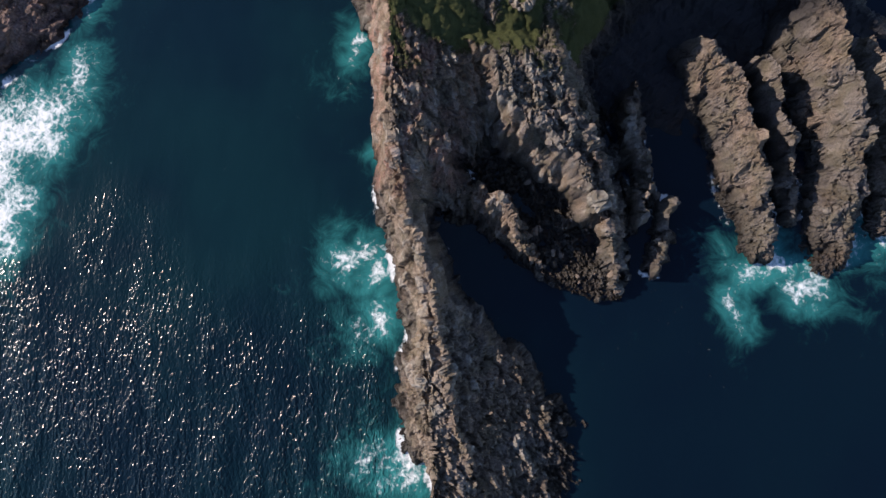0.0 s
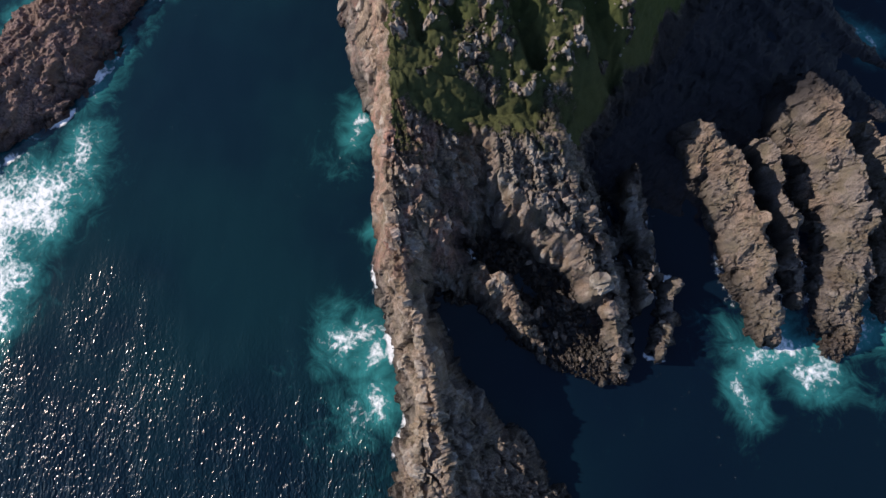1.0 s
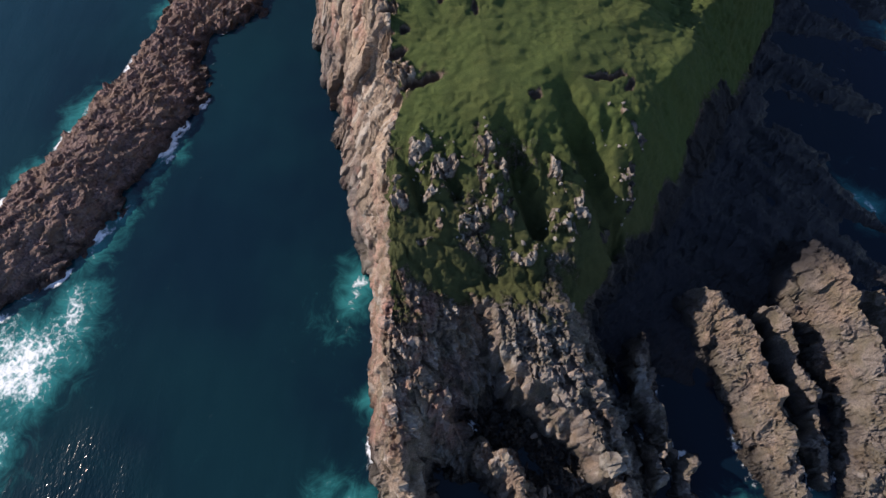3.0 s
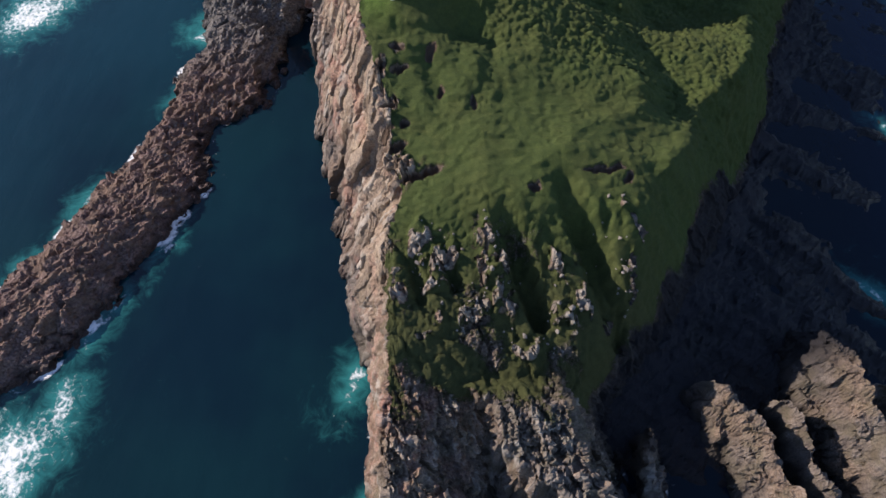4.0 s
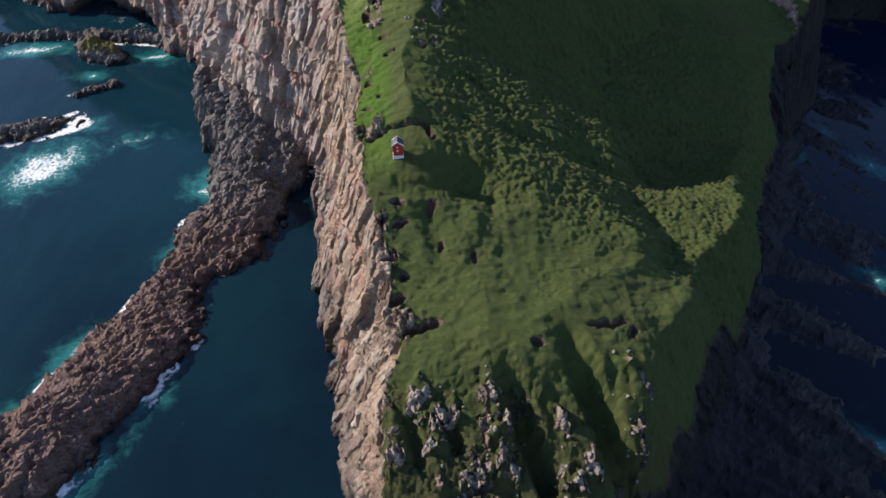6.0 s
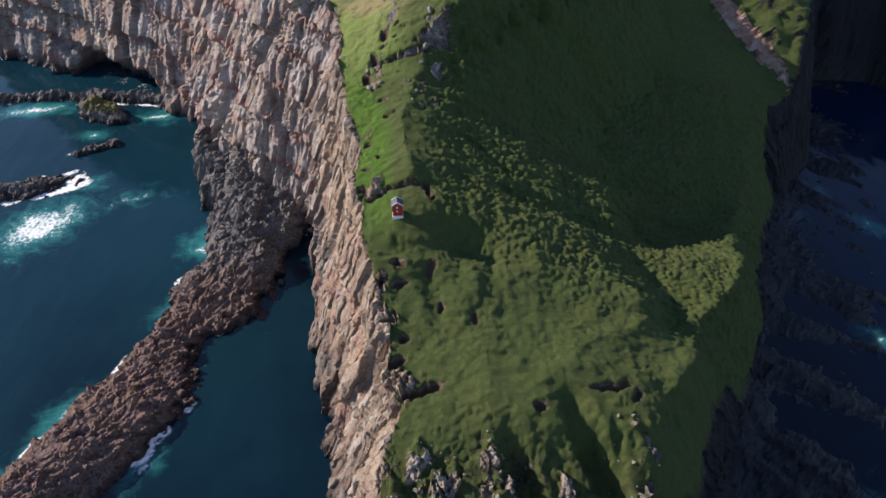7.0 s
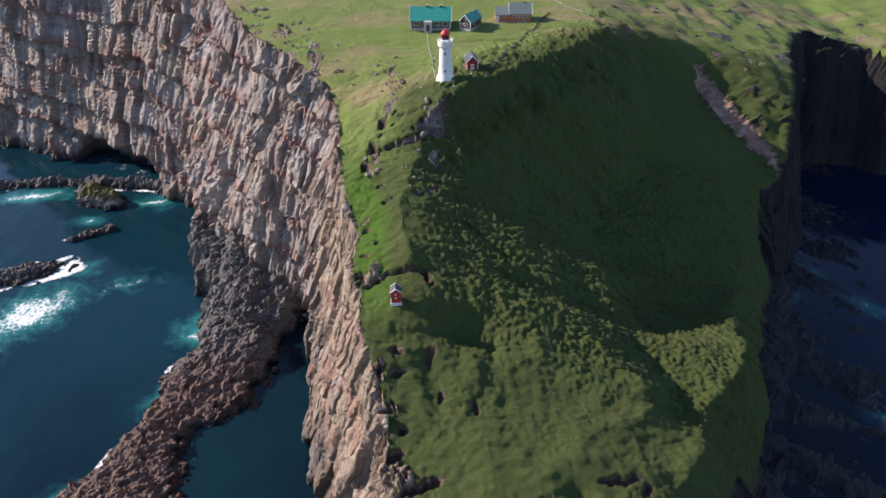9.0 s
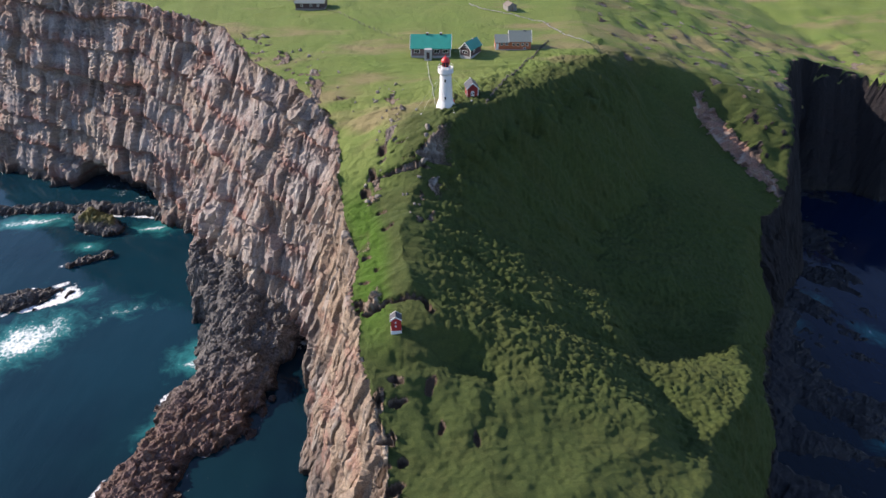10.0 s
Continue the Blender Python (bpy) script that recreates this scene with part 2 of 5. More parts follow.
def fin_height(x, y, fin):
    """Height of one rock fin: falls from its crest to below the sea over its widths."""
    pts, west, east, sharp = fin
    best = np.full(x.shape, -30.0)
    for (ax, ay, az), (bx, by, bz) in zip(pts, pts[1:]):
        dx, dy = bx - ax, by - ay
        n = dx * dx + dy * dy
        t = np.clip(((x - ax) * dx + (y - ay) * dy) / n, 0, 1)
        px, py, pz = ax + t * dx, ay + t * dy, az + t * (bz - az)
        side = (x - px) * dy - (y - py) * dx
        if by < ay:
            side = -side
        d = np.hypot(x - px, y - py)
        wide = np.where(side > 0, east, west)
        h = pz - (pz + 4) * (d / wide) ** sharp
        best = np.maximum(best, h)
    return best


def loft_height(x, y):
    xt, xr, zr = along(TOE_WEST, y, 1), along(RIM_WEST, y, 1), along(RIM_WEST, y, 2)
    jag = 0.9 * line_noise(y * 0.23, 3.1, seed=5) + 1.6 * line_noise(y * 0.07, 9.7, seed=6, octaves=1)
    xr = xr + jag * smooth(40, 60, y)
    xt = xt + 1.3 * line_noise(y * 0.13, 1.7, seed=8)
    xc, zc = along(CREST, y, 1), along(CREST, y, 2)
    xb, zb = along(BOWL, y, 1), along(BOWL, y, 2)
    xk, zk = along(BANK, y, 1), along(BANK, y, 2)
    xe, ze = along(RIM_EAST, y, 1), along(RIM_EAST, y, 2)
    xf = np.maximum(along(FOOT_EAST, y, 1), xe + 0.5)
    wild = smooth(120, 150, y) * smooth(250, 225, y)
    xc = xc + wild * (1.5 * line_noise(y * 0.14, 5.5, seed=14, octaves=4))
    zc = zc + wild * 0.6 * line_noise(y * 0.2, 7.5, seed=15)
    xc = np.maximum(xc, xr + 0.5)
    xb = xb + 2.8 * line_noise(y * 0.15, 6.6, seed=12) * smooth(70, 90, y)
    xk = np.maximum(xk + 3.2 * line_noise(y * 0.13, 8.6, seed=13) * smooth(70, 90, y), xb + 1.0)
    xb = np.maximum(xb, xc + 0.5)
    xk = np.maximum(xk, xb + 0.5)
    xe = np.maximum(xe, xk + 0.5)
    xe = xe + 1.8 * line_noise(y * 0.11, 4.4, seed=11) * smooth(60, 90, y)
    xf = np.maximum(xf, xe + 1.0)
    z = np.full(x.shape, -4.0)
    t = np.clip((x - xt) / (xr - xt), 0, 1)
    z = np.where((x >= xt) & (x < xr), -4 + (zr + 4) * (0.5 * t + 0.5 * t ** 0.75), z)
    t = np.clip((x - xr) / (xc - xr), 0, 1)
    z = np.where((x >= xr) & (x < xc), zr + (zc - zr) * (t + (t - t * t) * smooth(180, 190, y)), z)
    t = np.clip((x - xc) / (xb - xc), 0, 1)
    z = np.where((x >= xc) & (x < xb), zc + (zb - zc) * t, z)
    t = np.clip((x - xb) / (xk - xb), 0, 1)
    z = np.where((x >= xb) & (x < xk), zb + (zk - zb) * (0.75 * t + 0.25 * t * t * (3 - 2 * t)), z)
    t = np.clip((x - xk) / (xe - xk), 0, 1)
    drop = smooth(131, 139, y) * smooth(178, 166, y)
    z = np.where((x >= xk) & (x < xe), zk + (ze - zk) * ((1 - drop) * (0.5 * t + 0.5 * t * t) + drop * (1 - (1 - t) ** 2.6)), z)
    t = np.clip((x - xe) / (xf - xe), 0, 1)
    z = np.where((x >= xe) & (x < xf), ze - (ze + 4) * (0.62 * t + 0.38 * t ** 2.2), z)
    return z


def north_east_height(x, y):
    """The spur and the cove beyond the gully: a bare scar climbs from the gully's bed to sloping pasture that ends over the sea."""
    at = [46, 52, 69, 85.5, 96, 106, 122]
    bed_y = np.interp(x, at, [242, 240, 234, 231, 219, 208, 192])
    bed_z = np.interp(x, at, [80.3, 78, 66, 55, 46, 37.5, 26])
    d = (y - bed_y) * np.interp(x, [46, 80, 90, 120], [0.95, 0.9, 0.68, 0.66])
    cap = np.interp(y, [200, 240, 260, 300, 460, 900], [80, 80, 80.5, 82, 85, 60])
    rough = smooth(54, 70, x) * (0.9 * fbm(x * 0.09, y * 0.09, seed=18, octaves=4) + 0.7 * ridged(x * 0.10 + 0.03 * y, y * 0.035, seed=19, octaves=3))
    pasture = 80.5 - 0.28 * np.maximum(0, x - 47) + 0.32 * np.minimum(0, y - 240) + 0.05 * np.maximum(0, y - 240)
    pasture = np.minimum(cap + 0.3 * rough, pasture + rough)
    edge = np.interp(y, [200, 209, 219, 229, 245, 268, 290, 303, 312], [97, 103, 111, 116.5, 122, 131, 143, 153, 400]) + 2.0 * line_noise(y * 0.12, 3.0, seed=20)
    pasture = pasture - 2.8 * np.maximum(0, x - edge)
    climb = np.minimum(pasture, bed_z + 1.5 * np.maximum(0, d) + 1.2 * smooth(1, 4, d) * fbm(x * 0.2, y * 0.2, seed=22))
    spur = np.where(d > 0, climb, np.minimum(bed_z + 2.5 * d - 6 * np.maximum(0, x - 105), pasture))
    brink = np.interp(x, [120, 150, 181, 190, 230, 400], [304, 305, 303, 293, 286, 280]) + 3.0 * line_noise(x * 0.07, 2, seed=17)
    cove = np.where(y > brink, np.minimum(cap, np.maximum(pasture, 44 + 0.12 * (y - brink) + rough)), 48 + 2.6 * (y - brink))
    return np.maximum(-4, np.maximum(spur, np.where(x > 90, cove, -4)))


CLEFTS = [([(1, 48), (2.5, 43), (7, 36), (14.5, 31.5), (21, 25), (25.5, 17), (28, 10)], 8.2, 19.0), ([(26, 47), (30, 42), (34, 36)], 2.0, 3.0),
          ([(20, 44), (24, 38), (29, 32), (33, 22)], 1.6, 2.5), ([(-6, 42), (-1, 35), (6, 27)], 1.8, 2.2), ([(9, 30), (14, 22), (20, 13)], 1.6, 2.5)]


def broken_ground(x, y):
    """The shelf of rock below the southern slope, cut by clefts that run to the south-east."""
    top = 7.5 + 0.42 * (np.minimum(y, 52) - 8) - 0.6 * np.maximum(0, y - 52) - 0.04 * (x - 10)
    south = y - np.interp(x, [-12, -8, 5, 13, 22, 36, 46, 50], [31, 27, 22, 15, 8.5, 5, 10, 40])
    east = np.interp(y, [5, 12, 24, 36, 48, 60], [37, 39, 40, 38, 35, 32]) - x
    z = np.minimum(top, -3.5 + 2.0 * np.maximum(0, np.minimum(south, east) + 1.5))
    for line, wide, deep in CLEFTS:
        near = np.full(x.shape, 99.0)
        run = np.zeros(x.shape)
        for k, ((ax, ay), (bx, by)) in enumerate(zip(line, line[1:])):
            dx, dy = bx - ax, by - ay
            t = np.clip(((x - ax) * dx + (y - ay) * dy) / (dx * dx + dy * dy), 0, 1)
            d = np.hypot(x - ax - t * dx, y - ay - t * dy)
            run = np.where(d < near, (k + t) / (len(line) - 1), run)
            near = np.minimum(near, d)
        z = z - deep * smooth(wide, wide * 0.45, near + 1.2 * fbm(x * 0.2, y * 0.2, seed=23, octaves=3)) * (0.85 + 0.15 * smooth(0, 0.2, run))
    return np.where((y < 64) & (x > -13), np.maximum(z, 1.0 - 5 * (np.minimum(south, east) < -1.0)), -4)


def land_height(x, y):
    z = loft_height(x, y)
    z = np.maximum(z, np.where((x > 46) & (y > 192), north_east_height(x, y), -4))
    z = np.maximum(z, fin_height(x, y, FINS[0]))
    wx = x + 1.6 * fbm(x * 0.14, y * 0.11, seed=24, octaves=3)
    wy = y + 1.6 * vnoise(x * 0.17, y * 0.17, seed=27)
    stacks = np.full(x.shape, -4.0)
    for fin in FINS[1:]:
        stacks = np.maximum(stacks, fin_height(wx, wy, fin))
    step = 1.5 * vnoise(x * 0.22, y * 0.12, seed=28) + 0.8 * vnoise(x * 0.5, y * 0.3, seed=29)
    z = np.maximum(z, stacks + step * smooth(-2, 6, stacks))
    z = np.maximum(z, broken_ground(x, y))
    # the wide southern point leans east from the western crest to a broken edge
    lean = 14.0 - 0.46 * (x + 2) - 0.06 * np.maximum(0, -10 - y)
    inside = ((12 - y) * 40 - (x + 3) * 46) / math.hypot(40, 46)
    lean = np.minimum(lean, 2.0 + 2.2 * inside)
    z = np.maximum(z, np.where((x > -5) & (y < 14), np.minimum(lean, 16), -4))
    return np.maximum(z, -4)


def carve(x, y, z):
    """Slipped turf and gullies. Returns the lowered height and how much bare soil shows."""
    soil = np.zeros(x.shape)
    wx, wy = x + 0.5 * fbm(x * 0.5, y * 0.5, seed=90), y + 0.5 * fbm(x * 0.5, y * 0.5, seed=91)
    for sx, sy, a, b, turn, deep in SCARS:
        c, sn = math.cos(radians(turn)), math.sin(radians(turn))
        u, v = (wx - sx) * c + (wy - sy) * sn, -(wx - sx) * sn + (wy - sy) * c
        q = (np.abs(u) / a) ** 2.6 + (np.abs(v) / b) ** 2.6
        hole = smooth(1.35, 0.5, q)
        z = z - deep * hole
        soil = np.maximum(soil, smooth(1.6, 0.8, q))
    for sx, sy, a, b, turn, deep in HOLLOWS:
        c, sn = math.cos(radians(turn)), math.sin(radians(turn))
        u, v = (wx - sx) * c + (wy - sy) * sn, -(wx - sx) * sn + (wy - sy) * c
        z = z - deep * np.exp(-1.2 * ((u / a) ** 2 + (v / b) ** 2))
    for (ax, ay), (bx, by), wide, deep in GULLIES:
        dx, dy = bx - ax, by - ay
        t = np.clip(((wx - ax) * dx + (wy - ay) * dy) / (dx * dx + dy * dy), 0, 1)
        d = np.hypot(wx - ax - t * dx, wy - ay - t * dy)
        z = z - deep * smooth(wide, wide * 0.2, d) * (0.3 + 0.7 * smooth(0, 0.35, t))
    crag = np.zeros(x.shape)
    kx, ky = x + 2.0 * fbm(x * 0.25, y * 0.25, seed=92), y + 2.0 * fbm(x * 0.25, y * 0.25, seed=93)
    for sx, sy, a, b, turn, rise in CRAGS:
        c, sn = math.cos(radians(turn)), math.sin(radians(turn))
        u, v = (kx - sx) * c + (ky - sy) * sn, -(kx - sx) * sn + (ky - sy) * c
        q = smooth(1.5, 0.6, (u / a) ** 2 + (v / b) ** 2)
        z = z + 0.7 * rise * q
        crag = np.maximum(crag, q)
    return z, soil, crag


def grid_mesh(name, P, attrs, material, smooth_shade=True, skip_below=None, crisp=None):
    rows, cols = P.shape[:2]
    idx = np.arange(rows * cols).reshape(rows, cols)
    quads = np.stack([idx[:-1, :-1], idx[:-1, 1:], idx[1:, 1:], idx[1:, :-1]], -1).reshape(-1, 4)
    co = P.reshape(-1, 3)
    shade = np.full(len(quads), smooth_shade) if crisp is None else crisp.reshape(-1)[quads].mean(1) < 0.5
    if skip_below is not None:
        keep = co[quads][:, :, 2].max(1) > skip_below
        quads, shade = quads[keep], shade[keep]
        used = np.unique(quads)
        remap = np.full(len(co), -1)
        remap[used] = np.arange(len(used))
        quads, co = remap[quads], co[used]
        attrs = {k: v.reshape(-1)[used] for k, v in attrs.items()}
    me = bpy.data.meshes.new(name)
    me.vertices.add(len(co))
    me.vertices.foreach_set("co", co.astype(np.float32).ravel())
    me.loops.add(len(quads) * 4)
    me.loops.foreach_set("vertex_index", quads.astype(np.int32).ravel())
    me.polygons.add(len(quads))
    me.polygons.foreach_set("loop_start", np.arange(0, len(quads) * 4, 4, dtype=np.int32))
    me.polygons.foreach_set("loop_total", np.full(len(quads), 4, dtype=np.int32))
    me.polygons.foreach_set("use_smooth", shade)
    for key, v in attrs.items():
        a = me.attributes.new(key, 'FLOAT', 'POINT')
        a.data.foreach_set("value", np.asarray(v, np.float32).reshape(-1))
    me.materials.append(material)
    me.update(calc_edges=True)
    return new(name, me)


def normals(P):
    du = np.gradient(P, axis=1)
    dv = np.gradient(P, axis=0)
    n = np.cross(du, dv)
    n /= np.maximum(np.linalg.norm(n, axis=-1, keepdims=True), 1e-9)
    return n * np.sign(n[..., 2:3] + 1e-9)

# ---------------------------------------------------------------- materials


class Nodes:
    """A short hand for building a node material."""

    def __init__(self, name):
        self.mat = bpy.data.materials.new(name)
        self.mat.use_nodes = True
        self.nt = self.mat.node_tree
        self.nt.nodes.clear()
        self.out = self.nt.nodes.new("ShaderNodeOutputMaterial")
        self.bsdf = self.nt.nodes.new("ShaderNodeBsdfPrincipled")
        self.nt.links.new(self.bsdf.outputs[0], self.out.inputs[0])
        geo = self.nt.nodes.new("ShaderNodeNewGeometry")
        self.pos, self.normal, self.island = geo.outputs["Position"], geo.outputs["Normal"], geo.outputs["Random Per Island"]

    def put(self, sock, v):
        if isinstance(v, bpy.types.NodeSocket):
            self.nt.links.new(v, sock)
        else:
            if not hasattr(v, "__len__") and sock.type in ('RGBA', 'VECTOR'):
                v = (v,) * (4 if sock.type == 'RGBA' else 3)
            if hasattr(v, "__len__") and sock.type == 'RGBA' and len(v) == 3:
                v = (*v, 1)
            sock.default_value = v

    def attr(self, name):
        n = self.nt.nodes.new("ShaderNodeAttribute")
        n.attribute_name = name
        return n.outputs["Fac"]

    def random(self):
        return self.nt.nodes.new("ShaderNodeObjectInfo").outputs["Random"]

    def scaled(self, v, s):
        n = self.nt.nodes.new("ShaderNodeMapping")
        self.put(n.inputs["Vector"], v)
        n.inputs["Scale"].default_value = s if hasattr(s, "__len__") else (s, s, s)
        return n.outputs[0]

    def noise(self, scale=1.0, detail=4.0, rough=0.55, vec=None, distortion=0.0):
        n = self.nt.nodes.new("ShaderNodeTexNoise")
        self.put(n.inputs["Vector"], self.pos if vec is None else vec)
        n.inputs["Scale"].default_value, n.inputs["Detail"].default_value = scale, detail
        n.inputs["Roughness"].default_value, n.inputs["Distortion"].default_value = rough, distortion
        return n.outputs["Fac"]

    def voronoi(self, scale=1.0, feature='F1', vec=None, out="Distance"):
        n = self.nt.nodes.new("ShaderNodeTexVoronoi")
        n.feature = feature
        self.put(n.inputs["Vector"], self.pos if vec is None else vec)
        n.inputs["Scale"].default_value = scale
        return n.outputs[out]

    def math(self, op, a, b=0.0, clamp=False):
        n = self.nt.nodes.new("ShaderNodeMath")
        n.operation, n.use_clamp = op, clamp
        self.put(n.inputs[0], a)
        self.put(n.inputs[1], b)
        return n.outputs[0]

    def remap(self, v, a, b, c=0.0, d=1.0):
        n = self.nt.nodes.new("ShaderNodeMapRange")
        n.interpolation_type = 'SMOOTHSTEP'
        for k, x in zip(("Value", "From Min", "From Max", "To Min", "To Max"), (v, a, b, c, d)):
            self.put(n.inputs[k], x)
        return n.outputs[0]

    def mix(self, f, a, b, blend='MIX'):
        n = self.nt.nodes.new("ShaderNodeMix")
        n.data_type, n.blend_type = 'RGBA', blend
        self.put(n.inputs[0], f)
        self.put(n.inputs[6], a)
        self.put(n.inputs[7], b)
        return n.outputs[2]

    def bump(self, height, strength=0.5, distance=0.1, normal=None):
        n = self.nt.nodes.new("ShaderNodeBump")
        n.inputs["Strength"].default_value, n.inputs["Distance"].default_value = strength, distance
        self.put(n.inputs["Height"], height)
        if normal is not None:
            self.put(n.inputs["Normal"], normal)
        return n.outputs[0]

    def axis(self, v, k):
        n = self.nt.nodes.new("ShaderNodeSeparateXYZ")
        self.put(n.inputs[0], v)
        return n.outputs[k]

    def combine(self, a, b):
        n = self.nt.nodes.new("ShaderNodeCombineXYZ")
        self.put(n.inputs[0], a)
        self.put(n.inputs[1], b)
        return n.outputs[0]

    def done(self, color, rough=0.8, normal=None, **more):
        self.put(self.bsdf.inputs["Base Color"], color)
        self.put(self.bsdf.inputs["Roughness"], rough)
        if normal is not None:
            self.put(self.bsdf.inputs["Normal"], normal)
        for k, v in more.items():
            self.put(self.bsdf.inputs[k.replace("_", " ")], v)
        return self.mat


def rock_color(n, tan, bay, red):
    """Basalt: grey-brown, paler and mauve on the bay cliff, tan tuff on the western face, red bands between the flows."""
    big = n.noise(0.06, 3)
    mid = n.noise(0.35, 5, 0.6)
    fine = n.noise(2.4, 6, 0.7)
    upright = n.combine(n.attr("face"), n.axis(n.pos, 2))
    streak = n.noise(1.0, 5, 0.65, vec=n.scaled(upright, (0.75, 0.06, 1)))
    grey = n.mix(mid, (0.092, 0.078, 0.070), (0.33, 0.282, 0.245))
    brown = n.mix(fine, (0.115, 0.082, 0.062), (0.38, 0.29, 0.225))
    c = n.mix(n.remap(big, 0.42, 0.6), grey, brown)
    c = n.mix(n.remap(n.noise(0.11, 4), 0.56, 0.68, 0, 0.5), c, (0.20, 0.11, 0.085))
    wall = n.mix(streak, (0.24, 0.205, 0.195), (0.62, 0.56, 0.51))
    wall = n.mix(n.remap(big, 0.45, 0.62), wall, n.mix(streak, (0.18, 0.14, 0.12), (0.55, 0.44, 0.35)))
    stain = n.noise(0.22, 4, 0.6, vec=n.scaled(upright, (1, 0.16, 1)))
    wall = n.mix(n.remap(stain, 0.54, 0.70, 0, 0.5), wall, (0.085, 0.078, 0.080))
    wall = n.mix(n.remap(stain, 0.40, 0.28, 0, 0.6), wall, (0.58, 0.55, 0.50))
    beds = n.noise(0.5, 3, 0.6, vec=n.scaled(upright, (0.012, 0.28, 1)))
    wall = n.mix(n.remap(beds, 0.50, 0.64, 0, 0.5), wall, (0.24, 0.165, 0.145))
    wall = n.mix(n.remap(beds, 0.46, 0.34, 0, 0.45), wall, (0.15, 0.145, 0.15))
    c = n.mix(bay, c, wall)
    warm = n.mix(streak, (0.25, 0.185, 0.13), (0.60, 0.475, 0.35))
    warm = n.mix(n.remap(n.noise(0.2, 4), 0.5, 0.66, 0, 0.55), warm, (0.37, 0.235, 0.17))
    c = n.mix(tan, c, warm)
    c = n.mix(n.math('MULTIPLY', red, n.remap(n.noise(0.5, 5, 0.7), 0.3, 0.6, 0.3, 1.0)), c, (0.34, 0.17, 0.135))
    c = n.mix(n.remap(fine, 0.28, 0.62), n.mix(0.6, c, (0.02, 0.018, 0.016)), c)
    c = n.mix(n.remap(n.noise(1.1, 5, 0.7), 0.60, 0.72, 0, 0.5), c, (0.40, 0.385, 0.36))
    return c, fine, mid


def land_material():
    n = Nodes("land")
    rock, fine, mid = rock_color(n, n.attr("tan"), n.attr("bay"), n.attr("red"))
    rock = n.mix(n.remap(n.attr("tone"), 0.15, 0.55, 0.38, 0), rock, (0.045, 0.040, 0.040))
    rock = n.mix(n.remap(n.attr("tone"), 0.62, 0.9, 0, 0.5), rock, (0.42, 0.40, 0.36))
    # shade of the eastern cliffs painted into the rock colour
    rock = n.mix(n.attr("shaded_basalt"), rock, n.mix(fine, (0.008, 0.008, 0.010), (0.027, 0.027, 0.032)))
    wet = n.remap(n.axis(n.pos, 2), 0.5, 3.0, 1, 0)
    moss = n.math('MULTIPLY', n.math('MULTIPLY', n.math('SUBTRACT', 1.0, n.attr("shaded_basalt")), n.remap(n.axis(n.pos, 1), 90, 70)), n.remap(n.noise(0.22, 5, 0.65), 0.42, 0.62, 0.0, 0.5))
    rock = n.mix(moss, rock, n.mix(fine, (0.060, 0.054, 0.032), (0.14, 0.125, 0.078)))
    rock = n.mix(n.remap(n.math('ADD', n.axis(n.pos, 2), n.math('MULTIPLY', n.noise(0.25, 4), 8.0)), 5.0, 12.0, 0.55, 0), rock, (0.035, 0.032, 0.030))
    rock = n.mix(n.math('MULTIPLY', wet, 0.75), rock, (0.018, 0.016, 0.015))
    g1 = n.noise(0.10, 4)
    g2 = n.noise(0.9, 5, 0.65)
    g3 = n.noise(4.0, 5, 0.75)
    grass = n.mix(g2, (0.024, 0.046, 0.016), (0.098, 0.128, 0.034))
    grass = n.mix(n.remap(g1, 0.4, 0.62), grass, n.mix(g2, (0.030, 0.050, 0.016), (0.104, 0.124, 0.036)))
    grass = n.mix(n.attr("lush"), grass, n.mix(g2, (0.038, 0.088, 0.010), (0.090, 0.185, 0.022)))
    field = n.mix(n.noise(0.05, 4), (0.125, 0.215, 0.045), (0.205, 0.235, 0.075))
    field = n.mix(n.remap(n.noise(0.035, 3, vec=n.scaled(n.pos, (0.5, 1.6, 1))), 0.5, 0.64), field, (0.26, 0.225, 0.11))
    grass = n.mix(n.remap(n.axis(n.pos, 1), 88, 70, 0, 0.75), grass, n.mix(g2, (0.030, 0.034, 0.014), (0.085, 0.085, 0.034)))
    grass = n.mix(n.attr("dry"), grass, field)
    grass = n.mix(n.remap(g3, 0.38, 0.66, 0, 0.65), grass, n.mix(0.6, grass, (0.016, 0.026, 0.008)))
    soil = n.mix(g2, (0.045, 0.032, 0.023), (0.12, 0.08, 0.055))
    m = n.math('ADD', n.attr("grass"), n.math('MULTIPLY', n.math('SUBTRACT', n.noise(1.1, 6, 0.75), 0.5), 1.25))
    mask = n.remap(m, 0.36, 0.64)
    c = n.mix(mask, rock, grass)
    c = n.mix(n.attr("soil"), c, soil)
    hb = n.mix(mask, n.math('ADD', n.math('MULTIPLY', mid, 0.8), n.math('ADD', fine, n.math('MULTIPLY', n.voronoi(0.9), 0.5))), n.math('MULTIPLY', g3, 0.6))
    return n.done(c, n.remap(wet, 0, 1, 0.9, 0.35), n.bump(hb, 0.9, 0.5), Specular_IOR_Level=0.2)


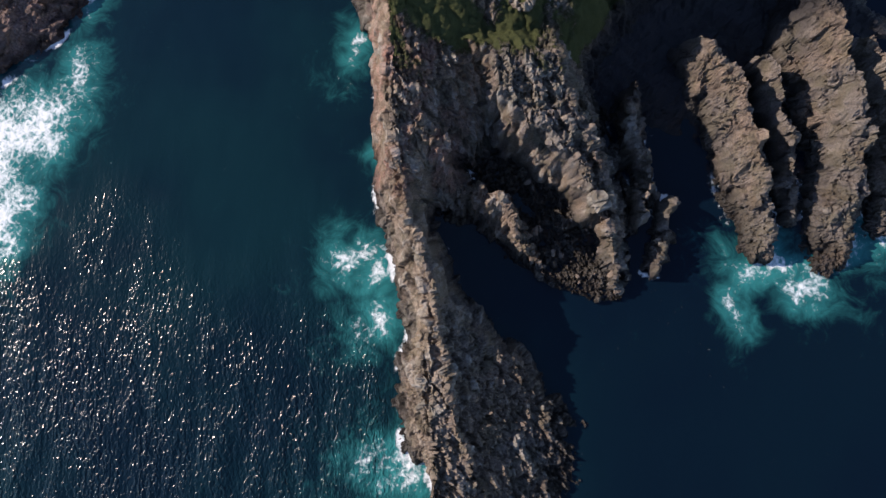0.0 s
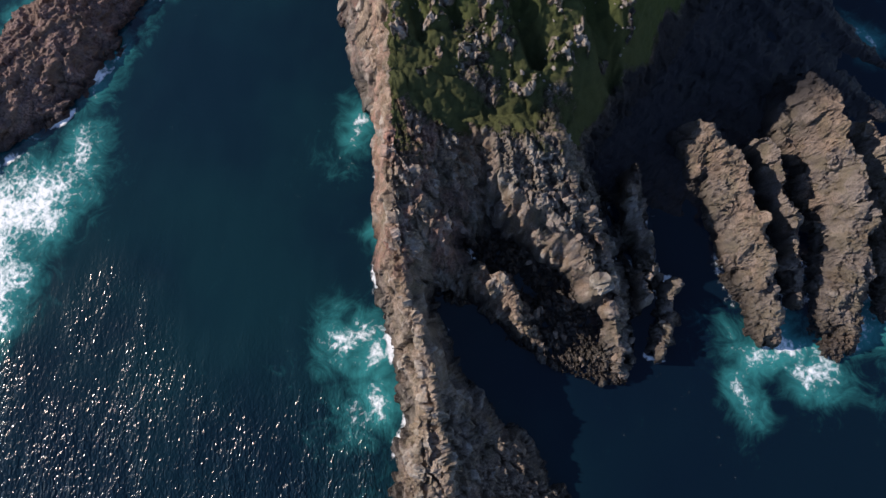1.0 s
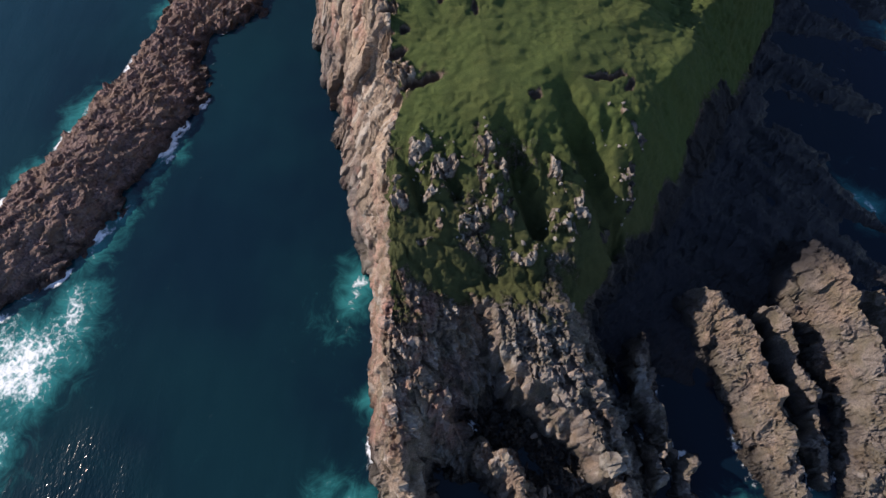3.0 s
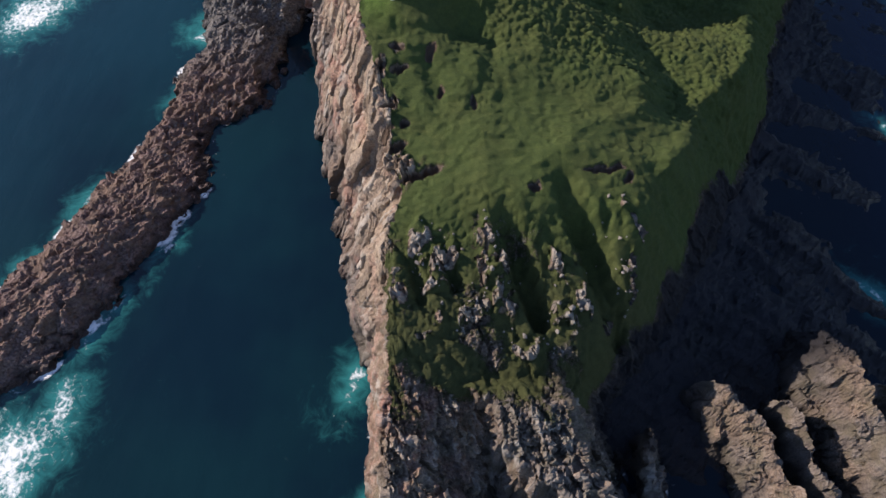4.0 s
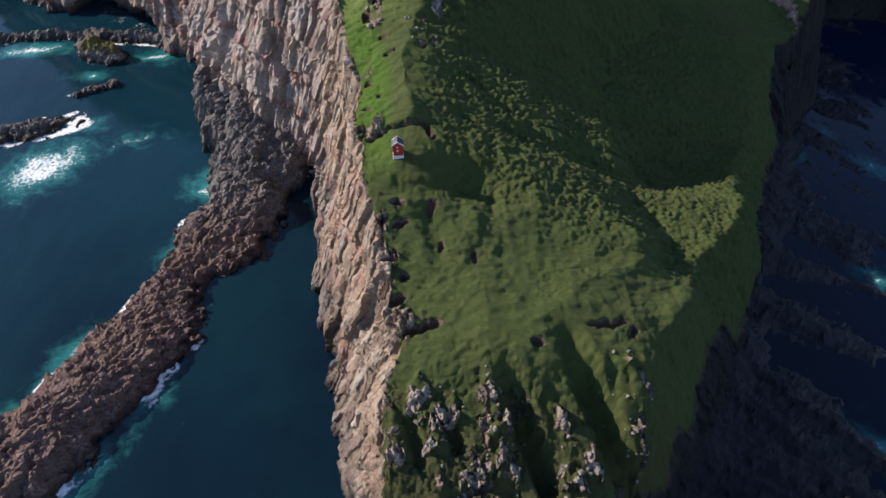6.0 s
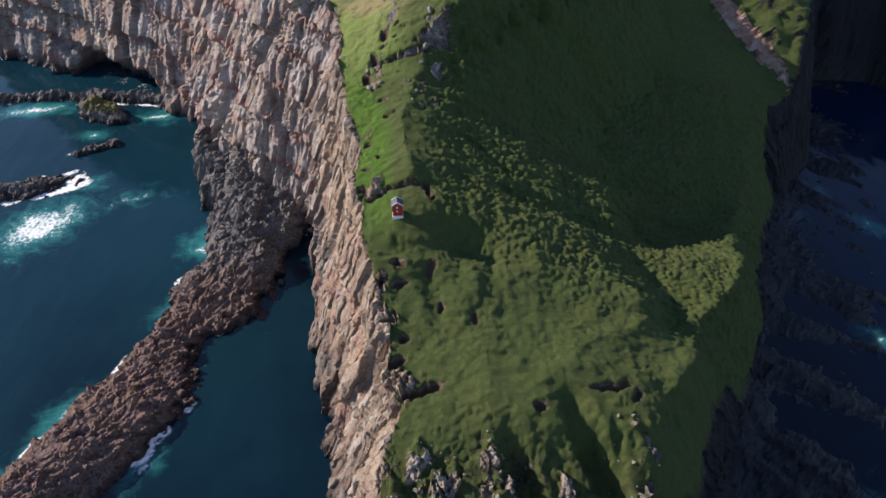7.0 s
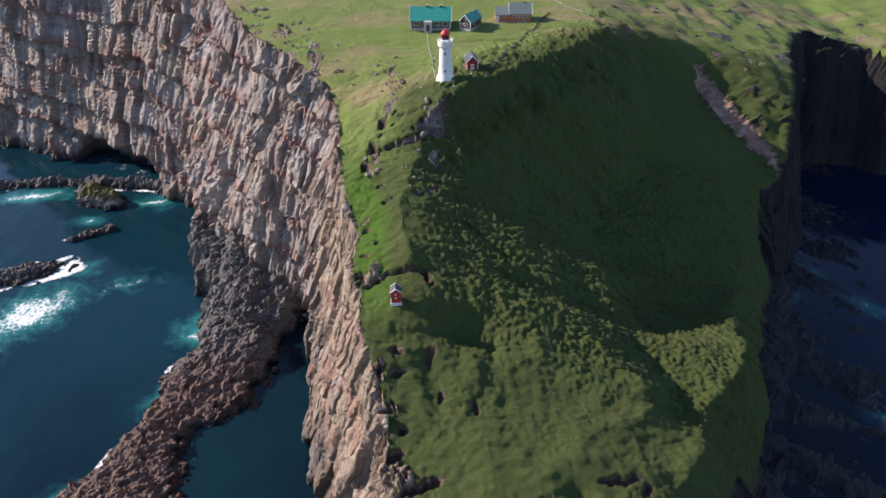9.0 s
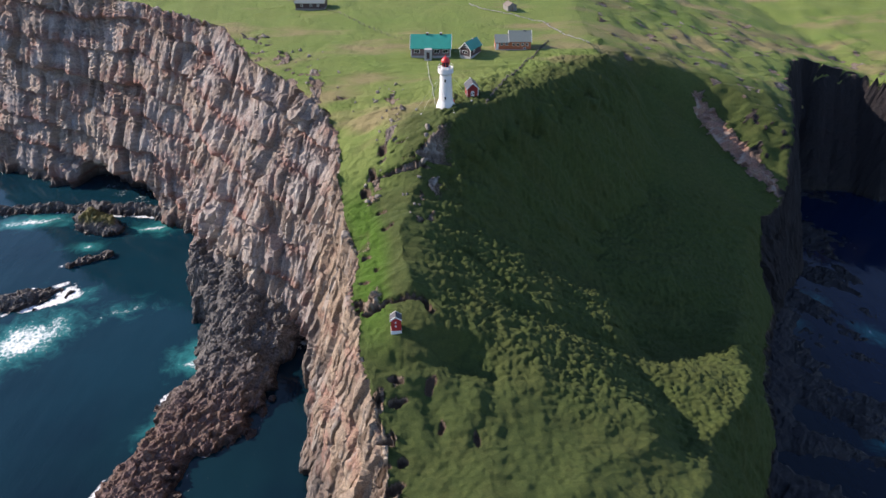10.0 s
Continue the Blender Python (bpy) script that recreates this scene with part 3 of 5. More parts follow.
# shelf rock whose near-black colour includes the headland's shade
def shaded_shelf_material():
    n = Nodes("shaded_shelf_rock")
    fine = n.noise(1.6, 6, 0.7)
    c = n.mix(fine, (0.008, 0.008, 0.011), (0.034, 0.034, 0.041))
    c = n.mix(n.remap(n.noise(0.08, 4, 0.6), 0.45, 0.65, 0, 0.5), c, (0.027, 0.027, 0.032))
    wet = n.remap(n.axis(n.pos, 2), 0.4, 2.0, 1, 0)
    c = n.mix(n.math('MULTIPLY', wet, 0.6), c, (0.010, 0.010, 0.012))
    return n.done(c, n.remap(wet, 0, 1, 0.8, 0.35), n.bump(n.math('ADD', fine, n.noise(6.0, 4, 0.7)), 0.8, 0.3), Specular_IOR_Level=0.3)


def reef_material(lichen=False):
    n = Nodes("lichen_rock" if lichen else "reef_rock")
    fine = n.noise(1.9, 7, 0.75, distortion=0.5)
    mid = n.noise(0.25, 4)
    c = n.mix(n.remap(fine, 0.3, 0.7), (0.036, 0.024, 0.021), (0.31, 0.205, 0.18))
    c = n.mix(n.remap(n.noise(2.6, 4, 0.7), 0.60, 0.68, 0, 0.7), c, (0.42, 0.38, 0.36))
    c = n.mix(n.remap(mid, 0.4, 0.62), c, n.mix(fine, (0.055, 0.036, 0.028), (0.30, 0.20, 0.15)))
    c = n.mix(n.remap(n.noise(0.5, 4), 0.58, 0.7, 0, 0.5), c, (0.20, 0.175, 0.16))
    c = n.mix(n.remap(n.axis(n.pos, 1), 150, 178), c, n.mix(n.remap(fine, 0.3, 0.7), (0.032, 0.030, 0.030), (0.25, 0.235, 0.22)))
    if lichen:
        cover = n.math('ADD', n.axis(n.pos, 2), n.math('MULTIPLY', n.noise(0.4, 4), 5.0))
        c = n.mix(n.remap(cover, 5.5, 8.0, 0, 0.85), c, n.mix(fine, (0.07, 0.065, 0.02), (0.22, 0.20, 0.055)))
    wet = n.remap(n.axis(n.pos, 2), 0.6, 2.6, 1, 0)
    c = n.mix(n.math('MULTIPLY', wet, 0.8), c, (0.02, 0.013, 0.012))
    hb = n.math('ADD', n.math('MULTIPLY', fine, 1.3), n.math('MULTIPLY', n.voronoi(1.6), 0.6))
    return n.done(c, n.remap(wet, 0, 1, 0.85, 0.35), n.bump(hb, 0.9, 0.45), Specular_IOR_Level=0.3)


def sea_material():
    n = Nodes("sea_water")
    foam, aer, chop = n.attr("foam"), n.attr("aerated"), n.attr("chop")
    big = n.noise(0.018, 4)
    deep = n.mix(n.remap(big, 0.35, 0.65), (0.0014, 0.0092, 0.018), (0.0023, 0.0190, 0.026))
    deep = n.mix(n.math('MULTIPLY', n.attr("shoal"), n.remap(big, 0.3, 0.7, 0.6, 1.0)), deep, (0.0032, 0.028, 0.045))
    # water colour gets darker eastwards from x = 5
    deep = n.mix(n.attr("east_dark"), deep, (0.0012, 0.0055, 0.014))
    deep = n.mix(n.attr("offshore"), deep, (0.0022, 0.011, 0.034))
    f1 = n.noise(0.16, 6, 0.7, distortion=1.2)
    f2 = n.noise(0.8, 6, 0.75, distortion=1.0)
    lace = n.voronoi(0.55, 'DISTANCE_TO_EDGE', vec=n.scaled(n.pos, (1, 1, 1)))
    a = n.math('ADD', aer, n.math('MULTIPLY', n.math('SUBTRACT', f1, 0.5), 1.2))
    c = n.mix(n.remap(a, 0.15, 1.15), deep, (0.024, 0.22, 0.22))
    fw = n.math('ADD', foam, n.math('ADD', n.math('MULTIPLY', n.math('SUBTRACT', f1, 0.5), 1.5), n.math('MULTIPLY', n.math('SUBTRACT', f2, 0.5), 1.9)))
    fw = n.math('SUBTRACT', fw, n.remap(lace, 0.02, 0.35, 0.0, 0.30))
    fm = n.remap(fw, 0.40, 1.15)
    c = n.mix(fm, c, (0.80, 0.84, 0.85))
    streak = n.scaled(n.pos, (1.15, 0.60, 1.0))
    gust = n.remap(n.noise(0.13, 3, 0.6, vec=n.scaled(n.pos, (1.0, 0.22, 1.0)), distortion=0.6), 0.42, 0.62, 0.55, 0.95)
    w1 = n.noise(1.15, 1, 0.5, vec=streak, distortion=0.5)
    w2 = n.noise(2.4, 1, 0.5, vec=streak, distortion=0.3)
    h = n.math('ADD', n.math('MULTIPLY', w1, 0.50), n.math('MULTIPLY', w2, 0.10))
    h = n.math('MULTIPLY', h, n.math('MULTIPLY', gust, n.remap(chop, 0.08, 0.9, 0.08, 1.45)))
    return n.done(c, n.math('MAXIMUM', n.remap(fm, 0, 1, 0.05, 0.8), n.remap(chop, 0.02, 0.22, 0.06, 0.16)), n.bump(h, 1.0, 0.95), IOR=1.33, Specular_IOR_Level=0.42)


LAND, REEF_ROCK, LICHEN_ROCK, SHADED_SHELF, SEA = land_material(), reef_material(), reef_material(True), shaded_shelf_material(), sea_material()


def plain(name, color, rough=0.6, vary=0.15, scale=3.0, metal=0.0, relief=0.0):
    n = Nodes(name)
    dark = tuple(v * (1 - vary * 2) for v in color)
    c = n.mix(n.noise(scale, 5, 0.65), dark, color)
    return n.done(c, rough, n.bump(n.noise(scale * 4, 4), 0.3, relief) if relief else None, Metallic=metal)


# ---------------------------------------------------------------- land


def spread(parts):
    """Joins even steps: (from, to, count) in turn."""
    return np.concatenate([np.linspace(a, b, k, endpoint=False) for a, b, k in parts])


def build_land():
    ys = np.concatenate([spread([(-80, -50, 24), (-50, 100, 450), (100, 200, 310), (200, 260, 160), (260, 345, 180), (345, 460, 40), (460, 900, 20)]), [900]])
    toe, rim = along(TOE_WEST, ys, 1), along(RIM_WEST, ys, 1)
    far = np.maximum(205, rim + 150)
    cols = []
    for a, b, k in ((toe - 8, toe - 1.5, 5), (toe - 1.5, rim + 2, 120), (rim + 2, rim + 65, 195), (rim + 65, rim + 118, 145), (rim + 118, far, 105), (far, far + 200, 40)):
        u = np.linspace(0, 1, k, endpoint=False)
        cols.append(a[:, None] + (b - a)[:, None] * u)
    x = np.concatenate(cols, 1)
    y = np.repeat(ys[:, None], x.shape[1], 1)
    warp = 1.5 * fbm(x * 0.06, y * 0.06, seed=31, octaves=3) * smooth(20, 60, y) + smooth(60, 20, y) * 1.4 * fbm(x * 0.12, y * 0.08, seed=32, octaves=4)
    z = land_height(x + warp * 0.6, y + warp * 0.5)
    N = normals(np.stack([x, y, z], -1))
    z, slip, crag = carve(x, y, z)
    P = np.stack([x, y, z], -1)
    steep = 1 - N[..., 2]
    dry_land = z > -3.9
    south = smooth(90, 80, y + 5 * fbm(x * 0.09, y * 0.09, seed=40))
    inland = x - along(RIM_WEST, y, 1)
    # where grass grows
    # south-eastern flank: turf removed and rock darkened, its shade put into the colour
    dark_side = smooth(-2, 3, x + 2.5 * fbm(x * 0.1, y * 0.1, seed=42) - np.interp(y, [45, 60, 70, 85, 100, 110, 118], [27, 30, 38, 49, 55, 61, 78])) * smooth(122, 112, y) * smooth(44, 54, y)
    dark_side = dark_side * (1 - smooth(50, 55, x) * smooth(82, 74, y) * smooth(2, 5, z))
    lee = np.maximum(smooth(92, 112, y) * smooth(-6, 6, x), smooth(52, 64, y) * smooth(22, 28, x)) * smooth(5, 11, z)
    far_side = np.maximum(smooth(60, 70, x) * smooth(200, 215, y), smooth(22, 29, x - 0.25 * (y - 75)) * smooth(125, 110, y))
    grass = np.maximum(smooth(0.40, 0.24, steep), lee * smooth(0.86 + 0.1 * far_side, 0.68 + 0.1 * far_side, steep))
    patch = 0.74 + 0.16 * smooth(52, 62, y) + 0.7 * fbm(x * 0.09, y * 0.09, seed=41)
    grass = grass * (1 - south) + south * np.clip(patch, 0, 1) * smooth(0.66, 0.40, steep) * smooth(41, 54, y) * (0.72 + 0.25 * smooth(50, 62, y))
    grass = np.where(inland < 0, np.minimum(grass, 0.1), grass)
    grass = np.maximum(grass, np.where(x > 24, lee, 0) * smooth(0.94, 0.75, steep) * far_side)
    up = (y - np.interp(x, [46, 52, 69, 85.5, 96, 106, 122], [242, 240, 234, 231, 219, 208, 192])) * 0.7 + 1.5 * fbm(x * 0.2, y * 0.2, seed=43)
    scarp = smooth(83, 86, x) * smooth(109, 106, x) * smooth(1.4, 2.0, up) * smooth(6.6, 5.6, up)
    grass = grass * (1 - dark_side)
    grass = np.where((z < 6) | ((scarp > 0.5) ) | ((x > 100) & (y > 190) & (steep > 0.5)) | ((y < 80) & (x > 48)), 0.0, grass)
    bare = smooth(0.25, 0.55, fbm(x * 0.12, y * 0.12, seed=44)) * smooth(9, 3, inland) * smooth(80, 100, y) * smooth(170, 140, y)
    outcrop = smooth(0.16, 0.34, fbm(x * 0.17, y * 0.17, seed=45)) * smooth(206, 214, y) * smooth(270, 250, y) * smooth(17, 9, inland) * smooth(0, -8, x)
    ledge_x = np.interp(y, [168, 174, 181, 187, 200, 214], [-18.5, -18.5, -14.5, -13, -12.5, -15.5])
    outcrop = np.maximum(outcrop, smooth(2.6, 1.0, np.abs(x - ledge_x + 1.5 * line_noise(y * 0.2, 2.2, seed=38))) * smooth(0.0, 0.25, fbm(x * 0.3, y * 0.3, seed=37)) * smooth(166, 172, y) * smooth(222, 212, y))
    xc = along(CREST, y, 1)
    brow = np.exp(-((x - xc - 4.0) / 2.6) ** 2) * smooth(156, 162, y) * smooth(178, 172, y)
    outcrop = np.maximum(outcrop, brow * smooth(0.15, 0.4, fbm(x * 0.22, y * 0.22, seed=46)))
    beyond = smooth(0.5, 2.5, y - np.interp(x, [46, 52, 69, 85.5, 96, 106], [242, 240, 234, 231, 219, 208]))
    spur = smooth(54, 62, x) * smooth(205, 212, y) * smooth(360, 320, y) * smooth(205, 190, x) * beyond
    outcrop = np.maximum(outcrop, spur * smooth(0.42, 0.58, fbm(x * 0.16, y * 0.16, seed=47)))
    grass = grass * (1 - 0.9 * bare) * (1 - outcrop) * (1 - crag * smooth(-0.28, 0.12, fbm(x * 0.3, y * 0.3, seed=39)))
    rock = 1 - smooth(0.3, 0.7, grass) * (1 - 0.35 * south * smooth(30, 24, x))
    grass = grass * (1 - slip)
    # relief: jointed columns on the cliffs, tilted blocks on the fins and slopes
    cliff = smooth(0.35, 0.6, steep) * smooth(60, 90, y) * np.where((x > 60) & (y < 100), 0.0, 1.0)
    bay = smooth(165, 195, y) * smooth(4, -4, inland)
    zs = z + 0.09 * x + 3.2 * fbm(x * 0.03, y * 0.03, seed=52)
    flow = zs / 12.5
    phase = flow - np.floor(flow)
    ledge = (0.55 - phase) * 2.3 + 0.7 * np.sin(np.floor(flow) * 2.4)
    tier = np.floor(flow)
    on_rock = dry_land & (rock > 0.02)
    on_cliff = on_rock & (cliff > 0.02)
    # along the face: distance along the rim, so that the columns stand upright on the slanting cliff
    rim_x = np.convolve(np.pad(along(RIM_WEST, ys, 1), 20, mode="edge"), np.ones(41) / 41, mode="valid")
    dx, dy = np.gradient(rim_x), np.gradient(ys)
    fall_x, fall_y = -dy / np.hypot(dx, dy), dx / np.hypot(dx, dy)
    turned = 1.5 * smooth(178, 205, ys)
    fall_x, fall_y = fall_x + 0.1 * turned, fall_y - turned
    size = np.hypot(fall_x, fall_y)
    nx, ny = fall_y / size, -fall_x / size
    run = np.concatenate([[0], np.cumsum(nx[1:] * np.diff(rim_x) + ny[1:] * np.diff(ys))])
    face = run[:, None] + (x - rim_x[:, None]) * nx[:, None]
    face = np.where(x > along(CREST, y, 1), y, face) + 0.8 * fbm(x * 0.08, zs * 0.08, seed=53, octaves=3)
    _, _, v1, k1 = cells_in(on_cliff, face / 8.5, zs / 30.0, seed=49)
    d1, d2, v2, k2 = cells_in(on_cliff, face / 2.4, zs / 26.0 + tier * 3.7, seed=50)
    _, _, v3, k3 = cells_in(on_cliff, face / 1.1, zs / 7.0 + tier * 5.3, seed=51)
    broken = smooth(0.55, 0.8, phase + 0.3 * fbm(face * 0.06, zs * 0.05, seed=36))
    _, _, v9, k9 = cells_in(on_cliff, face / 1.7, zs / 1.9, seed=69)
    columns = (v1 - 0.5) * 3.8 + k1 * 1.4 + (1 - 0.6 * broken) * ((v2 - 0.5) * 2.6 + k2 * 0.5) + (v3 - 0.5) * 0.7 + k3 * 0.2 + np.clip((d2 - d1) * 2.5, 0, 1) * 0.5 + broken * ((v9 - 0.5) * 1.2 + k9 * 0.6)
    # along the fins the rock is jointed lengthwise
    ax, ay = x * 0.94 + y * 0.34, y * 0.94 - x * 0.34
    b1, b2, v4, k4 = cells_in(on_rock, ax / 2.6, ay / 4.6, z / 7.0, seed=54)
    c1, c2, v5, k5 = cells_in(on_rock, ax / 1.1, ay / 1.7, z / 3.2, seed=55)
    gentle = smooth(0.75, 0.40, steep)
    stack = smooth(46, 50, x) * smooth(78, 70, y)
    on_stack = on_rock & (stack > 0.02)
    chipped = smooth(66, 52, y)
    blocks = ((v4 - 0.5) * 1.6 + k4 * 1.4) * (1 - 0.25 * chipped) + ((v5 - 0.5) * 0.8 + k5 * 0.6) * (0.5 + 0.5 * gentle)
    f1, f2, v7, k7 = cells_in(on_stack, ax / 2.8, ay / 4.6, z / 11.0, seed=58)
    g1, g2, v8, k8 = cells_in(on_stack, ax / 1.5, ay / 1.9, z / 3.0, seed=67)
    blocks = blocks * (1 - stack) + stack * ((v7 - 0.5) * 1.1 + k7 * 0.9 + (v8 - 0.5) * 0.6 + k8 * 0.6 - 0.5 * smooth(0.12, 0, f2 - f1) - 0.3 * smooth(0.12, 0, g2 - g1))
    cracks = (1 - stack) * (smooth(0.10, 0.0, b2 - b1) * 0.7 + smooth(0.12, 0.0, c2 - c1) * 0.35)
    blocks = blocks - cracks * (0.3 + 0.7 * gentle)
    tone = np.where(cliff > 0.5, 0.5 * v2 + 0.5 * v3, (0.45 * v4 + 0.55 * v5) * (1 - stack) + stack * (0.45 * v7 + 0.55 * v8))
    rough = 1.2 * ridged(ax * 0.15, ay * 0.07, z * 0.06, seed=56, octaves=4)
    _, _, v6, k6 = cells_in(on_rock, x / 0.7, y / 0.7, z / 0.7, seed=57)
    grit = ((v6 - 0.5) * 0.32 + k6 * 0.3) * (0.2 + 0.8 * gentle) * (1 + 0.5 * chipped)
    slope = smooth(52, 62, y) * smooth(92, 84, y) * smooth(-11, -7, x)
    _, _, v0, k0 = cells_in(on_cliff, face / 17.0, zs / 55.0, seed=48)
    columns = columns * 0.85 + bay * ((v0 - 0.5) * 4.0 + k0 * 1.6)
    calm_cove = 1 - 0.75 * smooth(108, 116, x) * smooth(190, 200, y)
    relief = calm_cove * cliff * (columns * (0.6 + 0.4 * bay) + ledge * (0.25 + 0.95 * bay)) + (1 - cliff) * blocks + rough * (1 - 0.6 * bay) * (0.9 - 0.5 * chipped) + crag * (blocks * 0.3 + 0.2) + grit
    disp = rock * relief * (1 - 0.75 * outcrop) * (1 - slip) * (1 - 0.2 * slope) * (1 - 0.5 * scarp) 
    # grass mounds and slips
    on_turf = dry_land & (rock < 0.98) & (y < 330)
    hx, hy = x + 0.6 * vnoise(x * 0.3, y * 0.3, seed=60), y + 0.6 * vnoise(x * 0.3, y * 0.3, seed=59)
    t1, _, tv, _ = cells_in(on_turf, hx / 1.25, hy / 1.0, seed=61)
    s1, _, sv, _ = cells_in(on_turf, hx / 0.75, hy / 0.65, seed=65)
    tuss = np.clip(1 - t1 * 1.3, 0, 1) ** 0.8 * (0.2 + 0.8 * tv) + 0.4 * np.clip(1 - s1 * 1.3, 0, 1) * sv
    lumpy = smooth(118, 138, y + 0.35 * x) * smooth(-6, 0, x) + smooth(44, 52, x) * smooth(100, 112, y) * smooth(200, 180, y)
    where = np.clip(0.25 * smooth(-0.2, 0.4, fbm(x * 0.06, y * 0.06, seed=62)) + 0.75 * np.clip(lumpy, 0, 1), 0, 1)
    green = 1 - rock
    swell = 0.9 * fbm(x * 0.07, y * 0.07, seed=63, octaves=4) + 0.26 * ridged(x * 0.16, y * 0.4, seed=64, octaves=3) + 0.14 * fbm(x * 0.32, y * 0.36, seed=88, octaves=2)
    calm = np.maximum(smooth(198, 216, y - 0.6 * np.maximum(x, 0)), 0.75 * smooth(54, 62, x) * smooth(203, 212, y))
    bushy = np.exp(-((x - xc - 8) / 5.0) ** 2) * smooth(165, 180, y) * smooth(222, 210, y) * smooth(1.5, 6, x - xc)
    disp = disp + green * (tuss * (0.16 + 1.0 * where) * (1 - 0.85 * calm) + swell * (1 - 0.6 * calm) + bushy * (2.0 * fbm(x * 0.26, y * 0.26, seed=66) + 0.6))
    edge = smooth(-3.9, -1.0, z)
    up_only = (0.35 * stack)[..., None]
    P = P + (N * (1 - up_only) + np.array((0.0, 0.0, 1.0)) * up_only) * (disp * edge)[..., None]
    # the sea cave under the bay cliff
    hole = smooth(-172, -160, x + 6 * vnoise(x * 0.1, y * 0.1, seed=74)) * smooth(-118, -128, x) * smooth(262, 268, y) * smooth(3, -2, inland)
    P[..., 1] += 18 * hole * smooth(17, 6, P[..., 2] + 0.012 * (x + 145) ** 2)
    tan = smooth(14, 2, inland) * smooth(0.25, 0.62, z / np.maximum(8, along(RIM_WEST, y, 2)) + 0.12 * fbm(x * 0.1, y * 0.1, seed=35)) * smooth(205, 170, y) * (0.55 + 0.45 * smooth(-0.3, 0.3, fbm(x * 0.1, y * 0.1, z * 0.1, seed=70))) * smooth(-60, -30, y)
    tan = tan * (0.55 + 0.45 * smooth(60, 90, y))
    tan = np.maximum(tan, 0.45 * bay * smooth(0.1, 0.5, fbm(x * 0.03, y * 0.03, zs * 0.06, seed=71)))
    tan = np.maximum(tan, 0.9 * scarp)
    red = smooth(0.28, 0.04, np.minimum(phase, 1 - phase)) * smooth(-0.25, 0.25, fbm(x * 0.03, y * 0.03, np.floor(flow) * 3.3, seed=75)) * bay
    red = np.maximum(red, 0.8 * scarp)
    red = np.maximum(red, 0.6 * smooth(0.15, 0.5, fbm(x * 0.09, y * 0.09, z * 0.12, seed=76)) * cliff)
    red = np.maximum(red, 0.75 * smooth(6, -3, x) * smooth(18, 30, y) * smooth(78, 62, y) * smooth(-0.3, 0.3, fbm(x * 0.12, y * 0.07, seed=77)))
    lush = smooth(10, 5, inland) * smooth(118, 140, y) * smooth(190, 165, y) * smooth(-3, 3, inland)
    dry = smooth(188, 205, y - 0.75 * np.minimum(np.maximum(x, 0), 60)) * (1 - 0.6 * smooth(50, 66, x) * smooth(262, 240, y)) + 0.8 * smooth(168, 180, y) * smooth(8, 16, -x)
    soil = np.maximum(bare * 0.8 * smooth(0, 0.3, fbm(x * 0.3, y * 0.3, seed=73)), slip * 0.95)
    # cliffs turned from the sun get their shade as a darker colour
    shaded_basalt = 0.95 * np.maximum(smooth(95, 104, x) * smooth(190, 200, y) * smooth(0.3, 0.5, steep) * (1 - scarp), smooth(-1, 2, x - along(RIM_EAST, y, 1)) * smooth(60, 70, y) * smooth(236, 228, y) * (1 - scarp) * smooth(0.6, 0.3, grass))
    shaded_basalt = np.maximum(shaded_basalt, 0.9 * dark_side)
    tone = np.maximum(tone, crag * (0.62 + 0.35 * v5))
    attrs = dict(grass=grass, tan=tan, bay=bay, red=red, lush=lush, dry=dry, soil=soil, tone=tone * (1 - 0.75 * shaded_basalt) * (1 - 0.25 * stack), shaded_basalt=shaded_basalt)
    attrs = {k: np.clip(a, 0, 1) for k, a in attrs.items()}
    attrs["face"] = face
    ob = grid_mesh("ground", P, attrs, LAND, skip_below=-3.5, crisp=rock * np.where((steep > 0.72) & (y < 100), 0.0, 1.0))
    tagged(ob, "grass-topped basalt headland with bare cliffs and rock fins", "ground", kind="structure")
    return x, y, P


LX, LY, LP = build_land()


def ground_z(x, y):
    """Height of the finished land near a place."""
    i = int(np.argmin(np.abs(LY[:, 0] - y)))
    best = None
    for k in range(max(0, i - 2), min(len(LY), i + 3)):
        d = np.hypot(LP[k, :, 0] - x, LP[k, :, 1] - y)
        j = int(np.argmin(d))
        if best is None or d[j] < best[0]:
            best = (d[j], LP[k, j, 2])
    return float(best[1])


def build_rocks(name, fins, box, step, label, seed, wander=4.0, material=REEF_ROCK):
    x0, x1, y0, y1 = box
    x, y = np.meshgrid(np.arange(x0, x1, step), np.arange(y0, y1, step))
    z = rocks_height(x, y, fins, seed, wander)
    z = np.maximum(z, -4)
    P = np.stack([x, y, z], -1)
    N = normals(P)
    wet = z > -3.9
    rx, ry = 0.8 * x - 0.6 * y, 0.6 * x + 0.8 * y
    _, _, v1, k1 = cells_in(wet, rx / 2.2, ry / 4.4, z / 3.0, seed=seed + 1)
    _, _, v2, k2 = cells_in(wet, rx / 1.1, ry / 1.5, z / 1.2, seed=seed + 2)
    d = (v1 - 0.5) * 1.2 + k1 * 0.9 + (v2 - 0.5) * 0.45 + k2 * 0.35 + 0.4 * ridged(x * 0.60 - y * 0.36, y * 0.22 + x * 0.15, seed=seed + 5, octaves=3) + 0.8 * fbm(x * 0.09, y * 0.09, seed=seed + 3) + 0.35 * ridged(x * 0.3, y * 0.2, seed=seed + 4, octaves=3)
    P = P + N * (d * smooth(-3.9, -0.5, z) * (1.0 if fins else 0.35))[..., None]
    ob = grid_mesh(name, P, {}, material, smooth_shade=False, skip_below=-2.5)
    tagged(ob, label, "rock", kind="structure")


